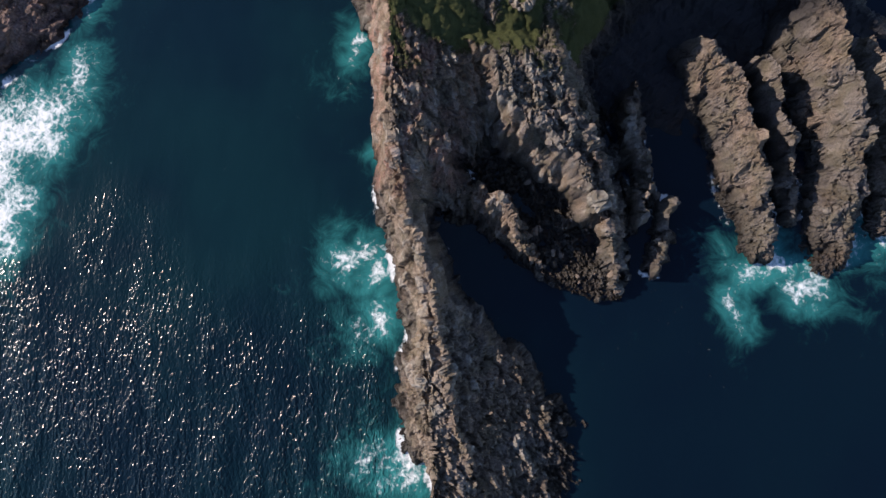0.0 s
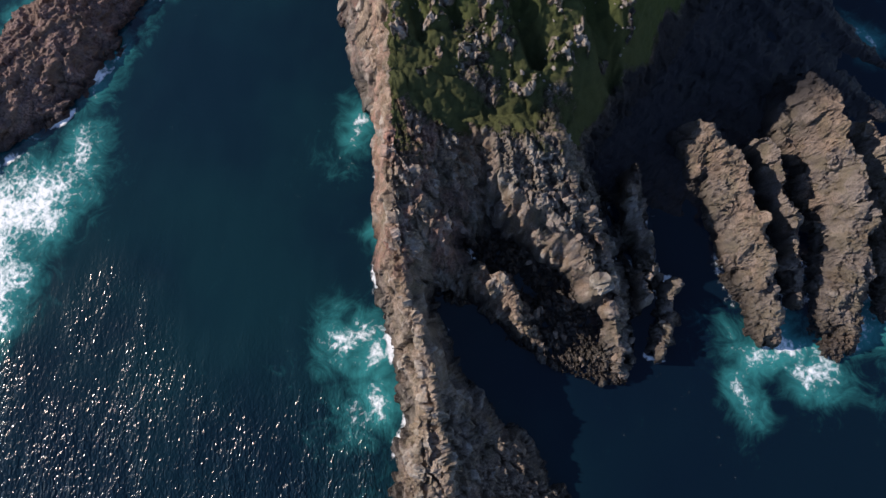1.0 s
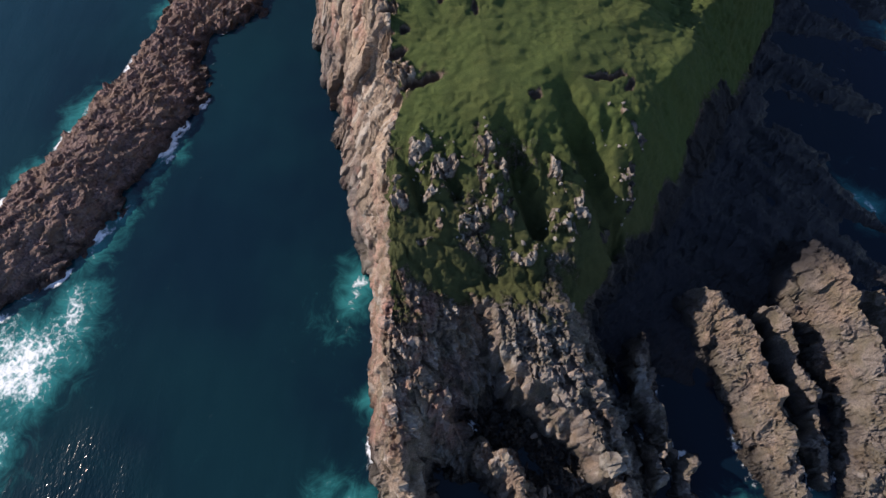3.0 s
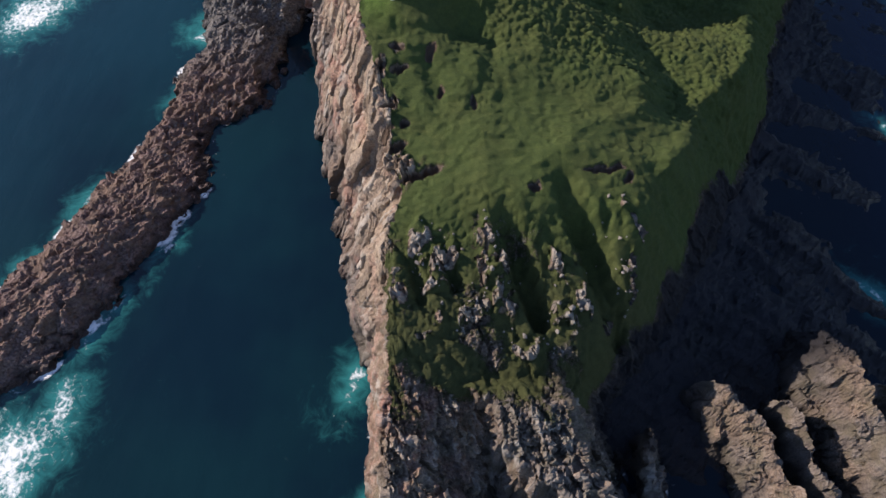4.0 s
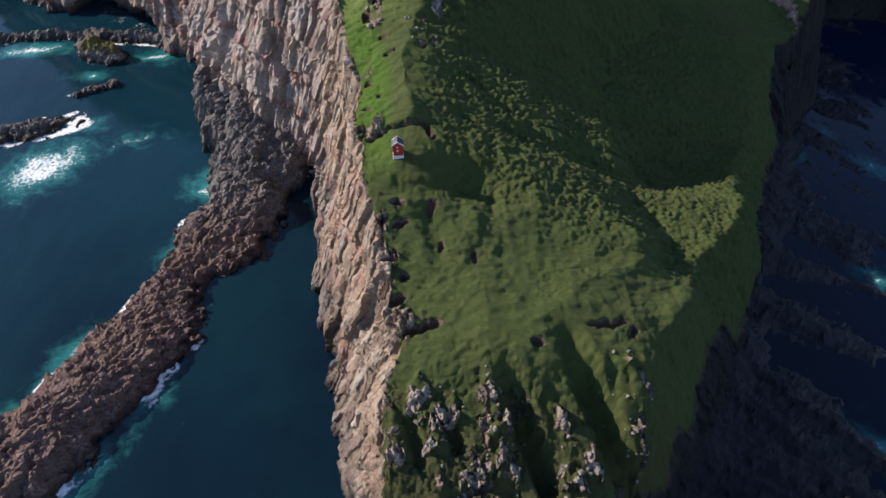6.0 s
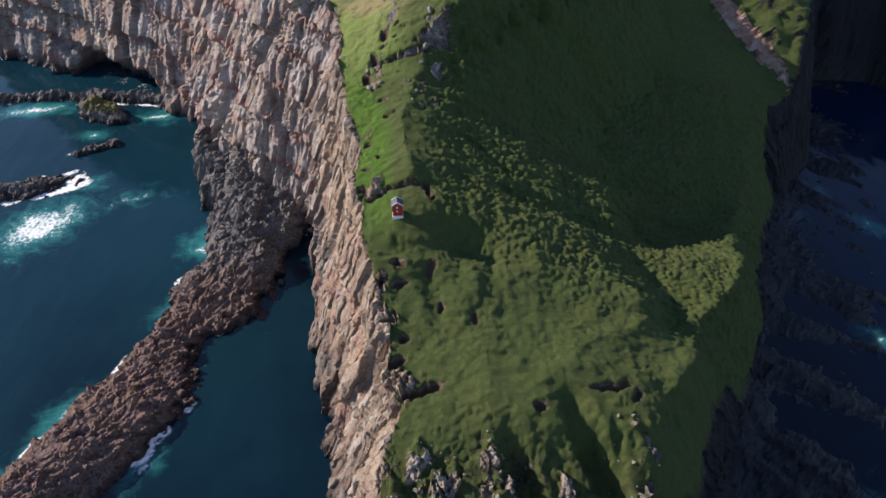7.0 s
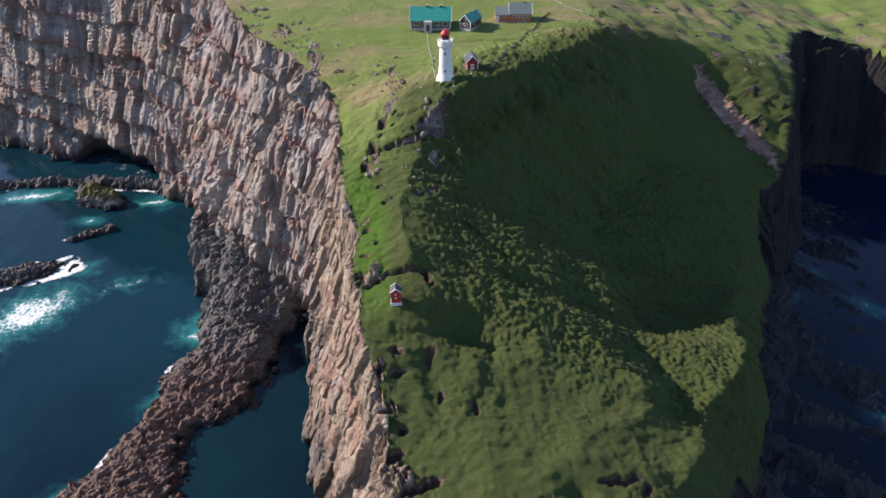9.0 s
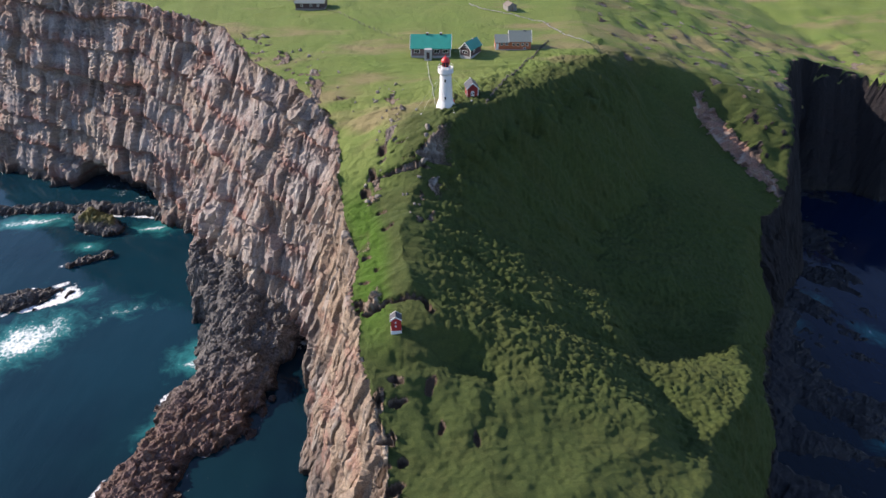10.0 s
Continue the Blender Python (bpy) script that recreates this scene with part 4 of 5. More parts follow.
build_rocks("reef", REEF, (-190, -38, 25, 240), 0.42, "low reddish-brown rubble reef awash in the sea", 200)
build_rocks("islet", ISLETS, (-200, -120, 195, 250), 0.5, "low dark wave-washed rocks in the bay", 230)
build_rocks("rock_stack", STACK, (-165, -122, 248, 285), 0.5, "yellow-green lichen-topped rock at the cave mouth", 240, 2.0, LICHEN_ROCK)
build_rocks("shingle_beach", SHINGLE, (-225, -98, 262, 295), 0.6, "grey boulder beach under the cliff", 250, 2.0)
build_rocks("rock_platform", None, (24, 190, 28, 300), 0.65, "wave-cut rock shelf with tide pools, its colour darkened for the shade", 260, material=SHADED_SHELF)

# ---------------------------------------------------------------- sea
# white water: (x, y, along, across, turn in degrees, strength)
FOAM = [(-110, 36, 24, 11, 70, 1.1), (-99, 47, 16, 8, 50, 1.05), (-91, 58, 9, 4, 60, 0.85), (-107, 23, 14, 7, 60, 1.0), (-23, 15, 8, 4.5, 20, 0.85), (-17, 11, 4, 3, 90, 1.0), (-16, 1, 6, 2.5, 90, 0.95),
        (-21, -3, 6, 4, 20, 0.6), (-10, -31, 8, 5, 70, 1.05), (-20, -31, 7, 5, 20, 0.7), (-23, 65, 5, 2, 60, 0.85), (-27, 58, 4, 4, 0, 0.4), (-17, 38.5, 3, 1.6, 40, 0.8), (71, 13, 9, 3.5, -8, 1.05), (80, 6, 7, 3, -20, 0.8),
        (64, 3, 6, 1.6, 85, 0.8), (97, 22, 9, 4, 85, 1.0), (88, 17, 4, 2.5, 0, 0.9), (104, 44, 7, 3, 70, 0.8),
        (-139, 192, 15, 9, 50, 1.0), (-134, 199, 9, 4, 40, 0.85), (-113, 207, 15, 2.5, 18, 0.45), (-136, 216, 8, 1.5, 5, 0.75), (-80, 188, 4, 2, 30, 0.8), (-79, 180, 5, 2, 10, 0.9), (-80, 154, 5, 2.2, 30, 0.95),
        (-101, 114, 9, 1.3, 62, 0.8), (-109, 98, 6, 1, 50, 0.7), (-120, 262, 9, 2, 10, 0.9), (-172, 268, 16, 2, 5, 0.9), (-142, 248, 4, 1.6, 0, 0.8), (-86, 80, 11, 0.9, 60, 0.75), (-74.5, 104, 8, 0.7, 80, 0.6),
        (127, 207, 4, 1.2, -30, 0.6), (113, 196, 4, 1.2, -30, 0.6), (141, 188, 5, 1.2, -40, 0.7), (121, 139, 5, 1.2, -50, 0.6), (101, 87, 5, 2, -50, 0.8)]


def build_sea():
    def axis(lo, hi, step, grow):
        core = np.arange(lo, hi, step)
        out_hi = hi + np.cumsum(step * grow ** np.arange(1, 70))
        out_lo = lo - np.cumsum(step * grow ** np.arange(1, 70))
        return np.concatenate([out_lo[::-1], core, out_hi])
    ax = axis(-215, 175, 0.75, 1.115)
    ay = axis(-60, 300, 0.75, 1.115)
    x, y = np.meshgrid(ax, ay)
    chop = smooth(42, -48, y + 0.1 * x + 14 * fbm(x * 0.03, y * 0.03, seed=84)) * smooth(10, -25, x)
    w = fbm(x * 0.16, y * 0.07, seed=80, octaves=3) * 0.35 + 0.25 * fbm(x * 0.03, y * 0.02, seed=81, octaves=2)
    near = smooth(400, 250, np.hypot(x + 20, y - 100))
    z = w * (0.12 + 0.88 * chop) * near
    foam, aer = np.zeros(x.shape), np.zeros(x.shape)
    wx, wy = x + 2.5 * fbm(x * 0.1, y * 0.1, seed=82), y + 2.5 * fbm(x * 0.1, y * 0.1, seed=83)
    for fx, fy, a, b, turn, s in FOAM:
        c, sn = math.cos(radians(turn)), math.sin(radians(turn))
        u, v = (wx - fx) * c + (wy - fy) * sn, -(wx - fx) * sn + (wy - fy) * c
        q = (u / a) ** 2 + (v / b) ** 2
        foam = np.maximum(foam, s * np.exp(-q * 1.1))
        q = (u / (a + 5)) ** 2 + (v / (b + 5)) ** 2
        aer = np.maximum(aer, s * np.exp(-q * 1.2))
    shoal = smooth(-55, -95, x) * smooth(110, 190, y) + 0.5 * smooth(-95, -130, x) * smooth(90, 130, y) + 0.25 * smooth(-25, -60, x) * smooth(40, 80, y) * smooth(150, 110, y)
    shoal = np.clip(shoal, 0, 1)
    rocks = np.maximum(rocks_height(x, y, REEF, 200, 4.0), rocks_height(x, y, ISLETS, 230, 4.0))
    rocks = np.maximum(rocks, rocks_height(x, y, SHINGLE, 250, 2.0))
    shore = np.maximum(smooth(-3.0, -1.2, rocks), smooth(-3.9, -1.5, land_height(x, y)) * np.maximum(smooth(75, 45, y), 0.35))
    shore = shore * (1 - smooth(-2, 4, x) * smooth(44, 38, x) * smooth(-40, -34, y) * smooth(34, 28, y))
    open_side = np.where((x > -60) & (x < -20) & (y > 85), 0.4, 1.0)
    break_up = smooth(-0.25, 0.45, fbm(x * 0.09, y * 0.09, seed=86))
    foam = np.maximum(foam, 1.2 * shore * open_side * break_up * np.where(x > 50, 0.5, 1.0))
    aer = np.maximum(aer, 0.22 * shore * open_side * break_up)
    P = np.stack([x, y, z], -1)
    ob = grid_mesh("water", P, dict(foam=foam, aerated=aer, chop=chop, shoal=shoal, east_dark=0.8 * smooth(5, 40, x), offshore=smooth(95, 150, x)), SEA)
    tagged(ob, "dark blue-green sea with glittering ripples and white surf", "water", kind="structure")


build_sea()

# ---------------------------------------------------------------- things: helpers


def part(name, bm, material, parent=None, label=""):
    me = bpy.data.meshes.new(name)
    bmesh.ops.recalc_face_normals(bm, faces=bm.faces)
    bm.to_mesh(me)
    bm.free()
    me.materials.append(material)
    ob = new(name, me)
    ob.parent = parent
    if label:
        tagged(ob, label)
    return ob


def thing(name, m, label, category, group=""):
    ob = new(name)
    ob.matrix_basis = m
    return tagged(ob, label, category, group)


def box(bm, x0, x1, y0, y1, z0, z1, bevel=0.0):
    r = bmesh.ops.create_cube(bm, size=1.0)
    for v in r["verts"]:
        v.co = Vector((x0 + (v.co.x + 0.5) * (x1 - x0), y0 + (v.co.y + 0.5) * (y1 - y0), z0 + (v.co.z + 0.5) * (z1 - z0)))
    if bevel:
        edges = {e for v in r["verts"] for e in v.link_edges}
        bmesh.ops.bevel(bm, geom=list(edges), offset=bevel, segments=1, affect='EDGES')
    return bm


def boxed(*a, **k):
    return box(bmesh.new(), *a, **k)


def lathe(profile, segments=32):
    """A turned form from (radius, height) pairs, closed at both ends."""
    bm = bmesh.new()
    rings = []
    for r, z in profile:
        rings.append([bm.verts.new((r * math.cos(2 * math.pi * k / segments), r * math.sin(2 * math.pi * k / segments), z)) for k in range(segments)])
    for a, b in zip(rings, rings[1:]):
        for k in range(segments):
            bm.faces.new((a[k], a[(k + 1) % segments], b[(k + 1) % segments], b[k]))
    bm.faces.new(rings[0][::-1])
    bm.faces.new(rings[-1])
    return bm


def rod(bm, a, b, r, segments=6):
    a, b = Vector(a), Vector(b)
    d = b - a
    m = Matrix.Translation((a + b) / 2) @ d.to_track_quat("Z", "Y").to_matrix().to_4x4()
    bmesh.ops.create_cone(bm, cap_ends=True, segments=segments, radius1=r, radius2=r, depth=d.length, matrix=m)
    return bm


def slab(points, thick):
    """A flat plate through the given corners, thickened downwards."""
    bm = bmesh.new()
    top = [bm.verts.new(p) for p in points]
    low = [bm.verts.new(Vector(p) - Vector((0, 0, thick))) for p in points]
    bm.faces.new(top)
    bm.faces.new(low[::-1])
    n = len(points)
    for k in range(n):
        bm.faces.new((top[k], low[k], low[(k + 1) % n], top[(k + 1) % n]))
    return bm


def board_wall(name, color):
    n = Nodes(name)
    boards = n.math('FRACT', n.math('MULTIPLY', n.axis(n.pos, 0), 5.0))
    c = n.mix(n.noise(1.5, 5, 0.7), tuple(v * 0.6 for v in color), color)
    return n.done(c, 0.7, n.bump(n.remap(boards, 0.0, 0.12), 0.4, 0.03))


WHITE = plain("white_paint", (0.80, 0.80, 0.78), 0.55, 0.05, 0.8)
LAMP_RED = plain("red_paint", (0.62, 0.03, 0.03), 0.4, 0.12)
BARN_RED = board_wall("red_boards", (0.36, 0.030, 0.028))
HUT_RED = board_wall("bright_red_boards", (0.55, 0.035, 0.03))
DARK_WALL = board_wall("dark_boards", (0.085, 0.050, 0.055))
MAUVE_WALL = board_wall("mauve_boards", (0.20, 0.13, 0.135))
BRICK_WALL = plain("orange_wall", (0.50, 0.15, 0.07), 0.8, 0.18, 1.2, relief=0.02)
GREY_PLASTER = plain("grey_plaster", (0.42, 0.41, 0.41), 0.85, 0.1)
DARK_TIN = plain("dark_roofing", (0.06, 0.06, 0.07), 0.5, 0.2)
GREY_TIN = plain("grey_roofing", (0.17, 0.21, 0.20), 0.5, 0.15)
RUST = plain("rust_roofing", (0.24, 0.20, 0.17), 0.75, 0.25)
STONE = plain("field_stone", (0.27, 0.26, 0.245), 0.9, 0.25, 1.5, relief=0.1)
DARK_STONE = plain("dark_stone", (0.13, 0.12, 0.11), 0.9, 0.25, 1.5, relief=0.1)
PALE_STONE = plain("pale_stone", (0.45, 0.43, 0.38), 0.9, 0.2, 1.5, relief=0.1)
WIRE = plain("wire", (0.62, 0.62, 0.60), 0.5, 0.1)
WOOD_POST = plain("weathered_wood", (0.20, 0.17, 0.14), 0.85, 0.2)


def tin_teal():
    n = Nodes("teal_roofing")
    rib = n.math('SINE', n.math('MULTIPLY', n.axis(n.pos, 0), 22.0))
    c = n.mix(n.noise(0.5, 5, 0.65), (0.006, 0.20, 0.16), (0.014, 0.31, 0.25))
    return n.done(c, 0.42, n.bump(rib, 0.35, 0.04))


TEAL = tin_teal()


def glass():
    n = Nodes("window_glass")
    return n.done((0.02, 0.025, 0.03), 0.08, Specular_IOR_Level=0.6)


GLASS = glass()


def window(parent, x, z, w, h, face, normal_axis="y", name="window"):
    """A window with frame and pane, flush on a wall at the given face (y of a front wall, or x of an end wall)."""
    bm = bmesh.new()
    t = 0.09
    if normal_axis == "y":
        for a in ((x - w / 2, x - w / 2 + t), (x + w / 2 - t, x + w / 2), (x - 0.03, x + 0.03)):
            box(bm, *a, face - 0.06, face + 0.02, z, z + h)
        for a in ((z, z + t), (z + h - t, z + h)):
            box(bm, x - w / 2 + t, x + w / 2 - t, face - 0.058, face + 0.02, *a)
        pane = boxed(x - w / 2 + t, x + w / 2 - t, face - 0.03, face + 0.015, z + t, z + h - t)
    else:
        s = 1 if face > 0 else -1
        f0, f1 = sorted((face - 0.02 * s, face + 0.06 * s))
        g0, g1 = sorted((face - 0.015 * s, face + 0.03 * s))
        for a in ((x - w / 2, x - w / 2 + t), (x + w / 2 - t, x + w / 2), (x - 0.03, x + 0.03)):
            box(bm, f0, f1, *a, z, z + h)
        for a in ((z, z + t), (z + h - t, z + h)):
            box(bm, f0, f1, x - w / 2 + t, x + w / 2 - t, *a)
        pane = boxed(g0, g1, x - w / 2 + t, x + w / 2 - t, z + t, z + h - t)
    f = part(name, bm, WHITE, parent, "white window frame")
    part("pane", pane, GLASS, f)
    return f


def gable_shell(L, D, eave, ridge, base=0.0, along_x=True):
    """Walls of a gabled house: length L along x (the ridge's way if along_x), depth D, with solid gables."""
    bm = bmesh.new()
    if along_x:
        prof = [(-D / 2, base), (D / 2, base), (D / 2, eave), (0, ridge), (-D / 2, eave)]
        ends = [[bm.verts.new((sx * L / 2, y, z)) for y, z in prof] for sx in (-1, 1)]
    else:
        prof = [(-L / 2, base), (L / 2, base), (L / 2, eave), (0, ridge), (-L / 2, eave)]
        ends = [[bm.verts.new((x, sy * D / 2, z)) for x, z in prof] for sy in (-1, 1)]
    bm.faces.new(ends[0])
    bm.faces.new(ends[1][::-1])
    for k in range(5):
        bm.faces.new((ends[0][k], ends[1][k], ends[1][(k + 1) % 5], ends[0][(k + 1) % 5]))
    return bm


def gable_roof(parent, L, D, eave, ridge, mat, trim=WHITE, over=0.35, along_x=True, thick=0.14, name="roof"):
    """Two roof slopes with white boards along the gables."""
    half = (D if along_x else L) / 2
    run = (L if along_x else D) / 2 + over
    slope = (ridge - eave) / half
    low = eave - slope * over + 0.16
    top = ridge + 0.16
    out = half + over

    def p(a, b, z):
        return (a, b, z) if along_x else (b, a, z)
    made = []
    for s in (-1, 1):
        made.append(part(name, slab([p(-run, 0, top), p(run, 0, top), p(run, s * out, low), p(-run, s * out, low)], thick), mat, parent))
        for e in (-1, 1):
            a, b = e * run, e * (run + 0.09)
            part("bargeboard", slab([p(a, 0, top + 0.06), p(b, 0, top + 0.06), p(b, s * out, low + 0.06), p(a, s * out, low + 0.06)], 0.38), trim, parent, "white painted bargeboard")
    return made


# ---------------------------------------------------------------- lighthouse


def lighthouse(x, y):
    z = ground_z(x, y) - 0.3
    root = thing("lighthouse", pose(x, y, z) @ Matrix.Scale(0.89, 4), "white round lighthouse tower with a red lantern dome", "lighthouse")
    part("base", lathe([(2.9, -1.5), (2.9, 0.5), (2.75, 1.0), (2.35, 2.1), (2.15, 2.6)], 40), WHITE, root, "flared white plinth")
    tower = part("tower", lathe([(2.14, 2.6), (2.0, 4.0), (1.75, 8.0), (1.65, 10.3)], 40), WHITE, root)
    gallery = part("gallery", lathe([(1.66, 10.3), (1.9, 10.45), (2.2, 10.8), (2.25, 10.9), (2.25, 12.3), (2.15, 12.32), (2.12, 11.2), (1.0, 11.18)], 40), WHITE, root, "white parapet of the gallery")
    part("watch_room", lathe([(1.45, 11.19), (1.45, 12.5), (1.35, 12.55)], 32), WHITE, root)
    lantern = part("lantern", lathe([(1.02, 12.55), (1.02, 14.0)], 16), GLASS, root, "dark glazed lantern")
    for k in range(8):
        a = 2 * math.pi * k / 8
        part("glazing_bar", rod(bmesh.new(), (1.06 * math.cos(a), 1.06 * math.sin(a), 12.55), (1.06 * math.cos(a), 1.06 * math.sin(a), 14.0), 0.07), LAMP_RED, lantern)
    dome = part("dome", lathe([(1.35, 14.0), (1.36, 14.12), (1.22, 14.5), (0.9, 14.95), (0.45, 15.25), (0.2, 15.35)], 32), LAMP_RED, root, "red painted dome")
    part("finial", lathe([(0.2, 15.34), (0.28, 15.5), (0.2, 15.7), (0.05, 15.95)], 12), LAMP_RED, dome)
    for k in range(10):
        a = 2 * math.pi * k / 10
        part("railing_post", rod(bmesh.new(), (2.18 * math.cos(a), 2.18 * math.sin(a), 12.3), (2.18 * math.cos(a), 2.18 * math.sin(a), 12.95), 0.035), WHITE, gallery)
    bm = bmesh.new()
    for k in range(24):
        a, b = 2 * math.pi * k / 24, 2 * math.pi * (k + 1) / 24
        rod(bm, (2.18 * math.cos(a), 2.18 * math.sin(a), 12.95), (2.18 * math.cos(b), 2.18 * math.sin(b), 12.95), 0.035)
    part("handrail", bm, WHITE, gallery)
    for h, r in ((3.2, 2.07), (8.3, 1.76)):
        w = part("window", boxed(-0.55, 0.15, -r - 0.05, -r + 0.25, h, h + 1.1, bevel=0.03), WHITE, tower, "white window surround")
        part("pane", boxed(-0.42, 0.02, -r - 0.065, -r + 0.2, h + 0.12, h + 0.98), GLASS, root)
    part("door", boxed(2.05, 2.55, -0.5, 0.5, 0.4, 2.4, bevel=0.03), LAMP_RED, root, "red door")
    return root


lighthouse(0.6, 192.2)


def stays(x, y, z_top, feet):
    for fx, fy in feet:
        a = Vector((x, y, ground_z(x, y) + z_top))
        b = Vector((fx, fy, ground_z(fx, fy)))
        d = (b - a).normalized()
        root = thing("guy_wire", Matrix.Translation(b), "thin pale stay wire from the tower to the turf", "wire", "lighthouse stays")
        part("cable", rod(bmesh.new(), a - b + d * 2.4, Vector((0, 0, 0.1)), 0.022), WIRE, root)
        part("anchor", boxed(-0.25, 0.25, -0.25, 0.25, -0.4, 0.25, bevel=0.04), GREY_PLASTER, root, "small concrete anchor")


stays(0.6, 192.2, 10.0, [(-7.5, 196.5), (-6.0, 190.0), (7.5, 193.5), (2.6, 187.0)])


def shed(x, y):
    z = ground_z(x, y)
    root = thing("shed", pose(x, y, z, 0, 0, 6) @ Matrix.Scale(0.92, 4), "small dark-red wooden shed with white trim beside the lighthouse", "shed")
    part("plinth", boxed(-1.65, 1.65, -2.05, 2.05, -1.0, 0.12), DARK_STONE, root)
    part("wall", gable_shell(3.2, 4.0, 3.0, 4.5, 0.2, along_x=False), BARN_RED, root)
    gable_roof(root, 3.2, 4.0, 3.0, 4.5, DARK_TIN, along_x=False)
    for s in (-1, 1):
        part("corner_board", boxed(s * 1.62 - 0.1, s * 1.62 + 0.1, -2.06, -1.9, 0.25, 3.0), WHITE, root, "white corner board")
    d = part("door", boxed(-0.5, 0.5, -2.1, -1.98, 0.3, 2.0, bevel=0.02), WHITE, root, "white painted door")
    for s in (-1, 1):
        part("pane", boxed(s * 0.22 - 0.12, s * 0.22 + 0.12, -2.13, -2.0, 1.0, 1.7), GLASS, d)


shed(7.7, 198.2)


def teal_house(x, y):
    z = ground_z(x, y)
    L, D, eave, ridge = 12.3, 8.0, 2.9, 5.9
    root = thing("house", pose(x, y, z, 0, 0, -3), "long mauve wooden house with a teal metal roof", "house")
    part("foundation", boxed(-L / 2 - 0.08, L / 2 + 0.08, -D / 2 - 0.08, D / 2 + 0.08, -1.5, 0.45), GREY_PLASTER, root)
    part("wall", gable_shell(L, D, eave, ridge, 0.4), MAUVE_WALL, root)
    roofs = gable_roof(root, L, D, eave, ridge, TEAL)
    for s in (-1, 1):
        part("corner_board", boxed(s * (L / 2) - 0.12, s * (L / 2) + 0.12, -D / 2 - 0.1, -D / 2 + 0.1, 0.45, eave), WHITE, root)
    for wx in (-4.3, 1.9, 4.6):
        window(root, wx, 1.3, 1.7, 1.15, -D / 2)
    window(root, -1.6, 1.4, 1.5, 1.2, L / 2, "x")
    window(root, 1.6, 1.4, 1.5, 1.2, L / 2, "x")
    porch = part("porch", boxed(-1.9, 0.5, -D / 2 - 1.9, -D / 2 + 0.02, -0.6, 2.9, bevel=0.05), GREY_PLASTER, root, "pale grey flat-roofed porch")
    part("door", boxed(-1.2, -0.25, -D / 2 - 1.95, -D / 2 - 1.85, 0.1, 2.1), DARK_WALL, porch)
    for cx in (-1.2, 3.1):
        c = part("chimney", boxed(cx - 0.35, cx + 0.35, -0.35, 0.35, ridge - 0.6, ridge + 0.55, bevel=0.03), DARK_TIN, root, "dark chimney stack")
        part("chimney_cap", boxed(cx - 0.42, cx + 0.42, -0.42, 0.42, ridge + 0.55, ridge + 0.64), GREY_PLASTER, c)


teal_house(-3.2, 236.4)


def small_house(x, y):
    z = ground_z(x, y)
    root = thing("house", pose(x, y, z, 0, 0, -34) @ Matrix.Scale(0.82, 4), "small dark wooden house with a teal roof and white trim", "house")
    L, D, eave, ridge = 4.6, 8.0, 3.0, 5.4
    part("foundation", boxed(-L / 2 - 0.06, L / 2 + 0.06, -D / 2 - 0.06, D / 2 + 0.06, -1.5, 0.35), GREY_PLASTER, root)
    part("wall", gable_shell(L, D, eave, ridge, 0.3, along_x=False), DARK_WALL, root)
    gable_roof(root, L, D, eave, ridge, TEAL, along_x=False)
    for s in (-1, 1):
        part("corner_board", boxed(s * L / 2 - 0.11, s * L / 2 + 0.11, -D / 2 - 0.09, -D / 2 + 0.1, 0.35, eave), WHITE, root)
    window(root, -0.1, 1.3, 2.2, 1.0, -D / 2)
    window(root, 0.0, 3.5, 1.2, 0.8, -D / 2)
    window(root, -1.2, 1.4, 1.2, 1.0, L / 2, "x")
    part("chimney", boxed(-0.3, 0.3, 1.0, 1.6, ridge - 0.5, ridge + 0.35, bevel=0.03), GREY_PLASTER, root)


small_house(9.2, 233.4)


def orange_house(x, y):
    z = ground_z(x, y)
    root = thing("house", pose(x, y, z, 0, 0, -2) @ Matrix.Scale(0.94, 4), "orange-red house with a grey-green roof and white windows", "house")
    L, D, eave, ridge = 7.2, 7.0, 3.0, 5.6
    wing = (-8.4, -3.6)
    part("foundation", boxed(wing[0] - 0.05, L / 2 + 0.05, -D / 2 - 0.06, D / 2 + 0.06, -1.5, 0.3), GREY_PLASTER, root)
    main = part("wall", gable_shell(L, D, eave, ridge, 0.25), BRICK_WALL, root)
    gable_roof(root, L, D, eave, ridge, GREY_TIN, over=0.25)
    bm = gable_shell(wing[1] - wing[0], D * 0.94, eave - 0.3, ridge - 1.3, 0.25)
    bmesh.ops.translate(bm, verts=bm.verts, vec=((wing[0] + wing[1]) / 2, 0, 0))
    part("wall", bm, BRICK_WALL, root)
    for s in (-1, 1):
        hi, lo, out = ridge - 1.3 + 0.16, eave - 0.3 - 0.05, D * 0.47 + 0.25
        part("roof", slab([(wing[0] - 0.2, 0, hi), (wing[1] - 0.25, 0, hi), (wing[1] - 0.25, s * out, lo), (wing[0] - 0.2, s * out, lo)], 0.14), GREY_TIN, root)
    for wx in (-6.2, -4.6, -2.2, -0.8, 0.8, 2.3):
        window(root, wx, 1.55, 0.95, 0.95, -D / 2 if wx > -3.6 else -D * 0.47)
    window(root, 1.6, 0.35, 0.8, 0.8, -D / 2)
    part("door", boxed(-8.2, -7.3, -D * 0.47 - 0.05, -D * 0.47 + 0.05, 0.3, 2.3), WHITE, root, "white door")
    part("chimney", boxed(1.2, 1.8, -0.3, 0.3, ridge - 0.4, ridge + 0.3, bevel=0.03), DARK_TIN, root)


orange_house(25.3, 239.8)


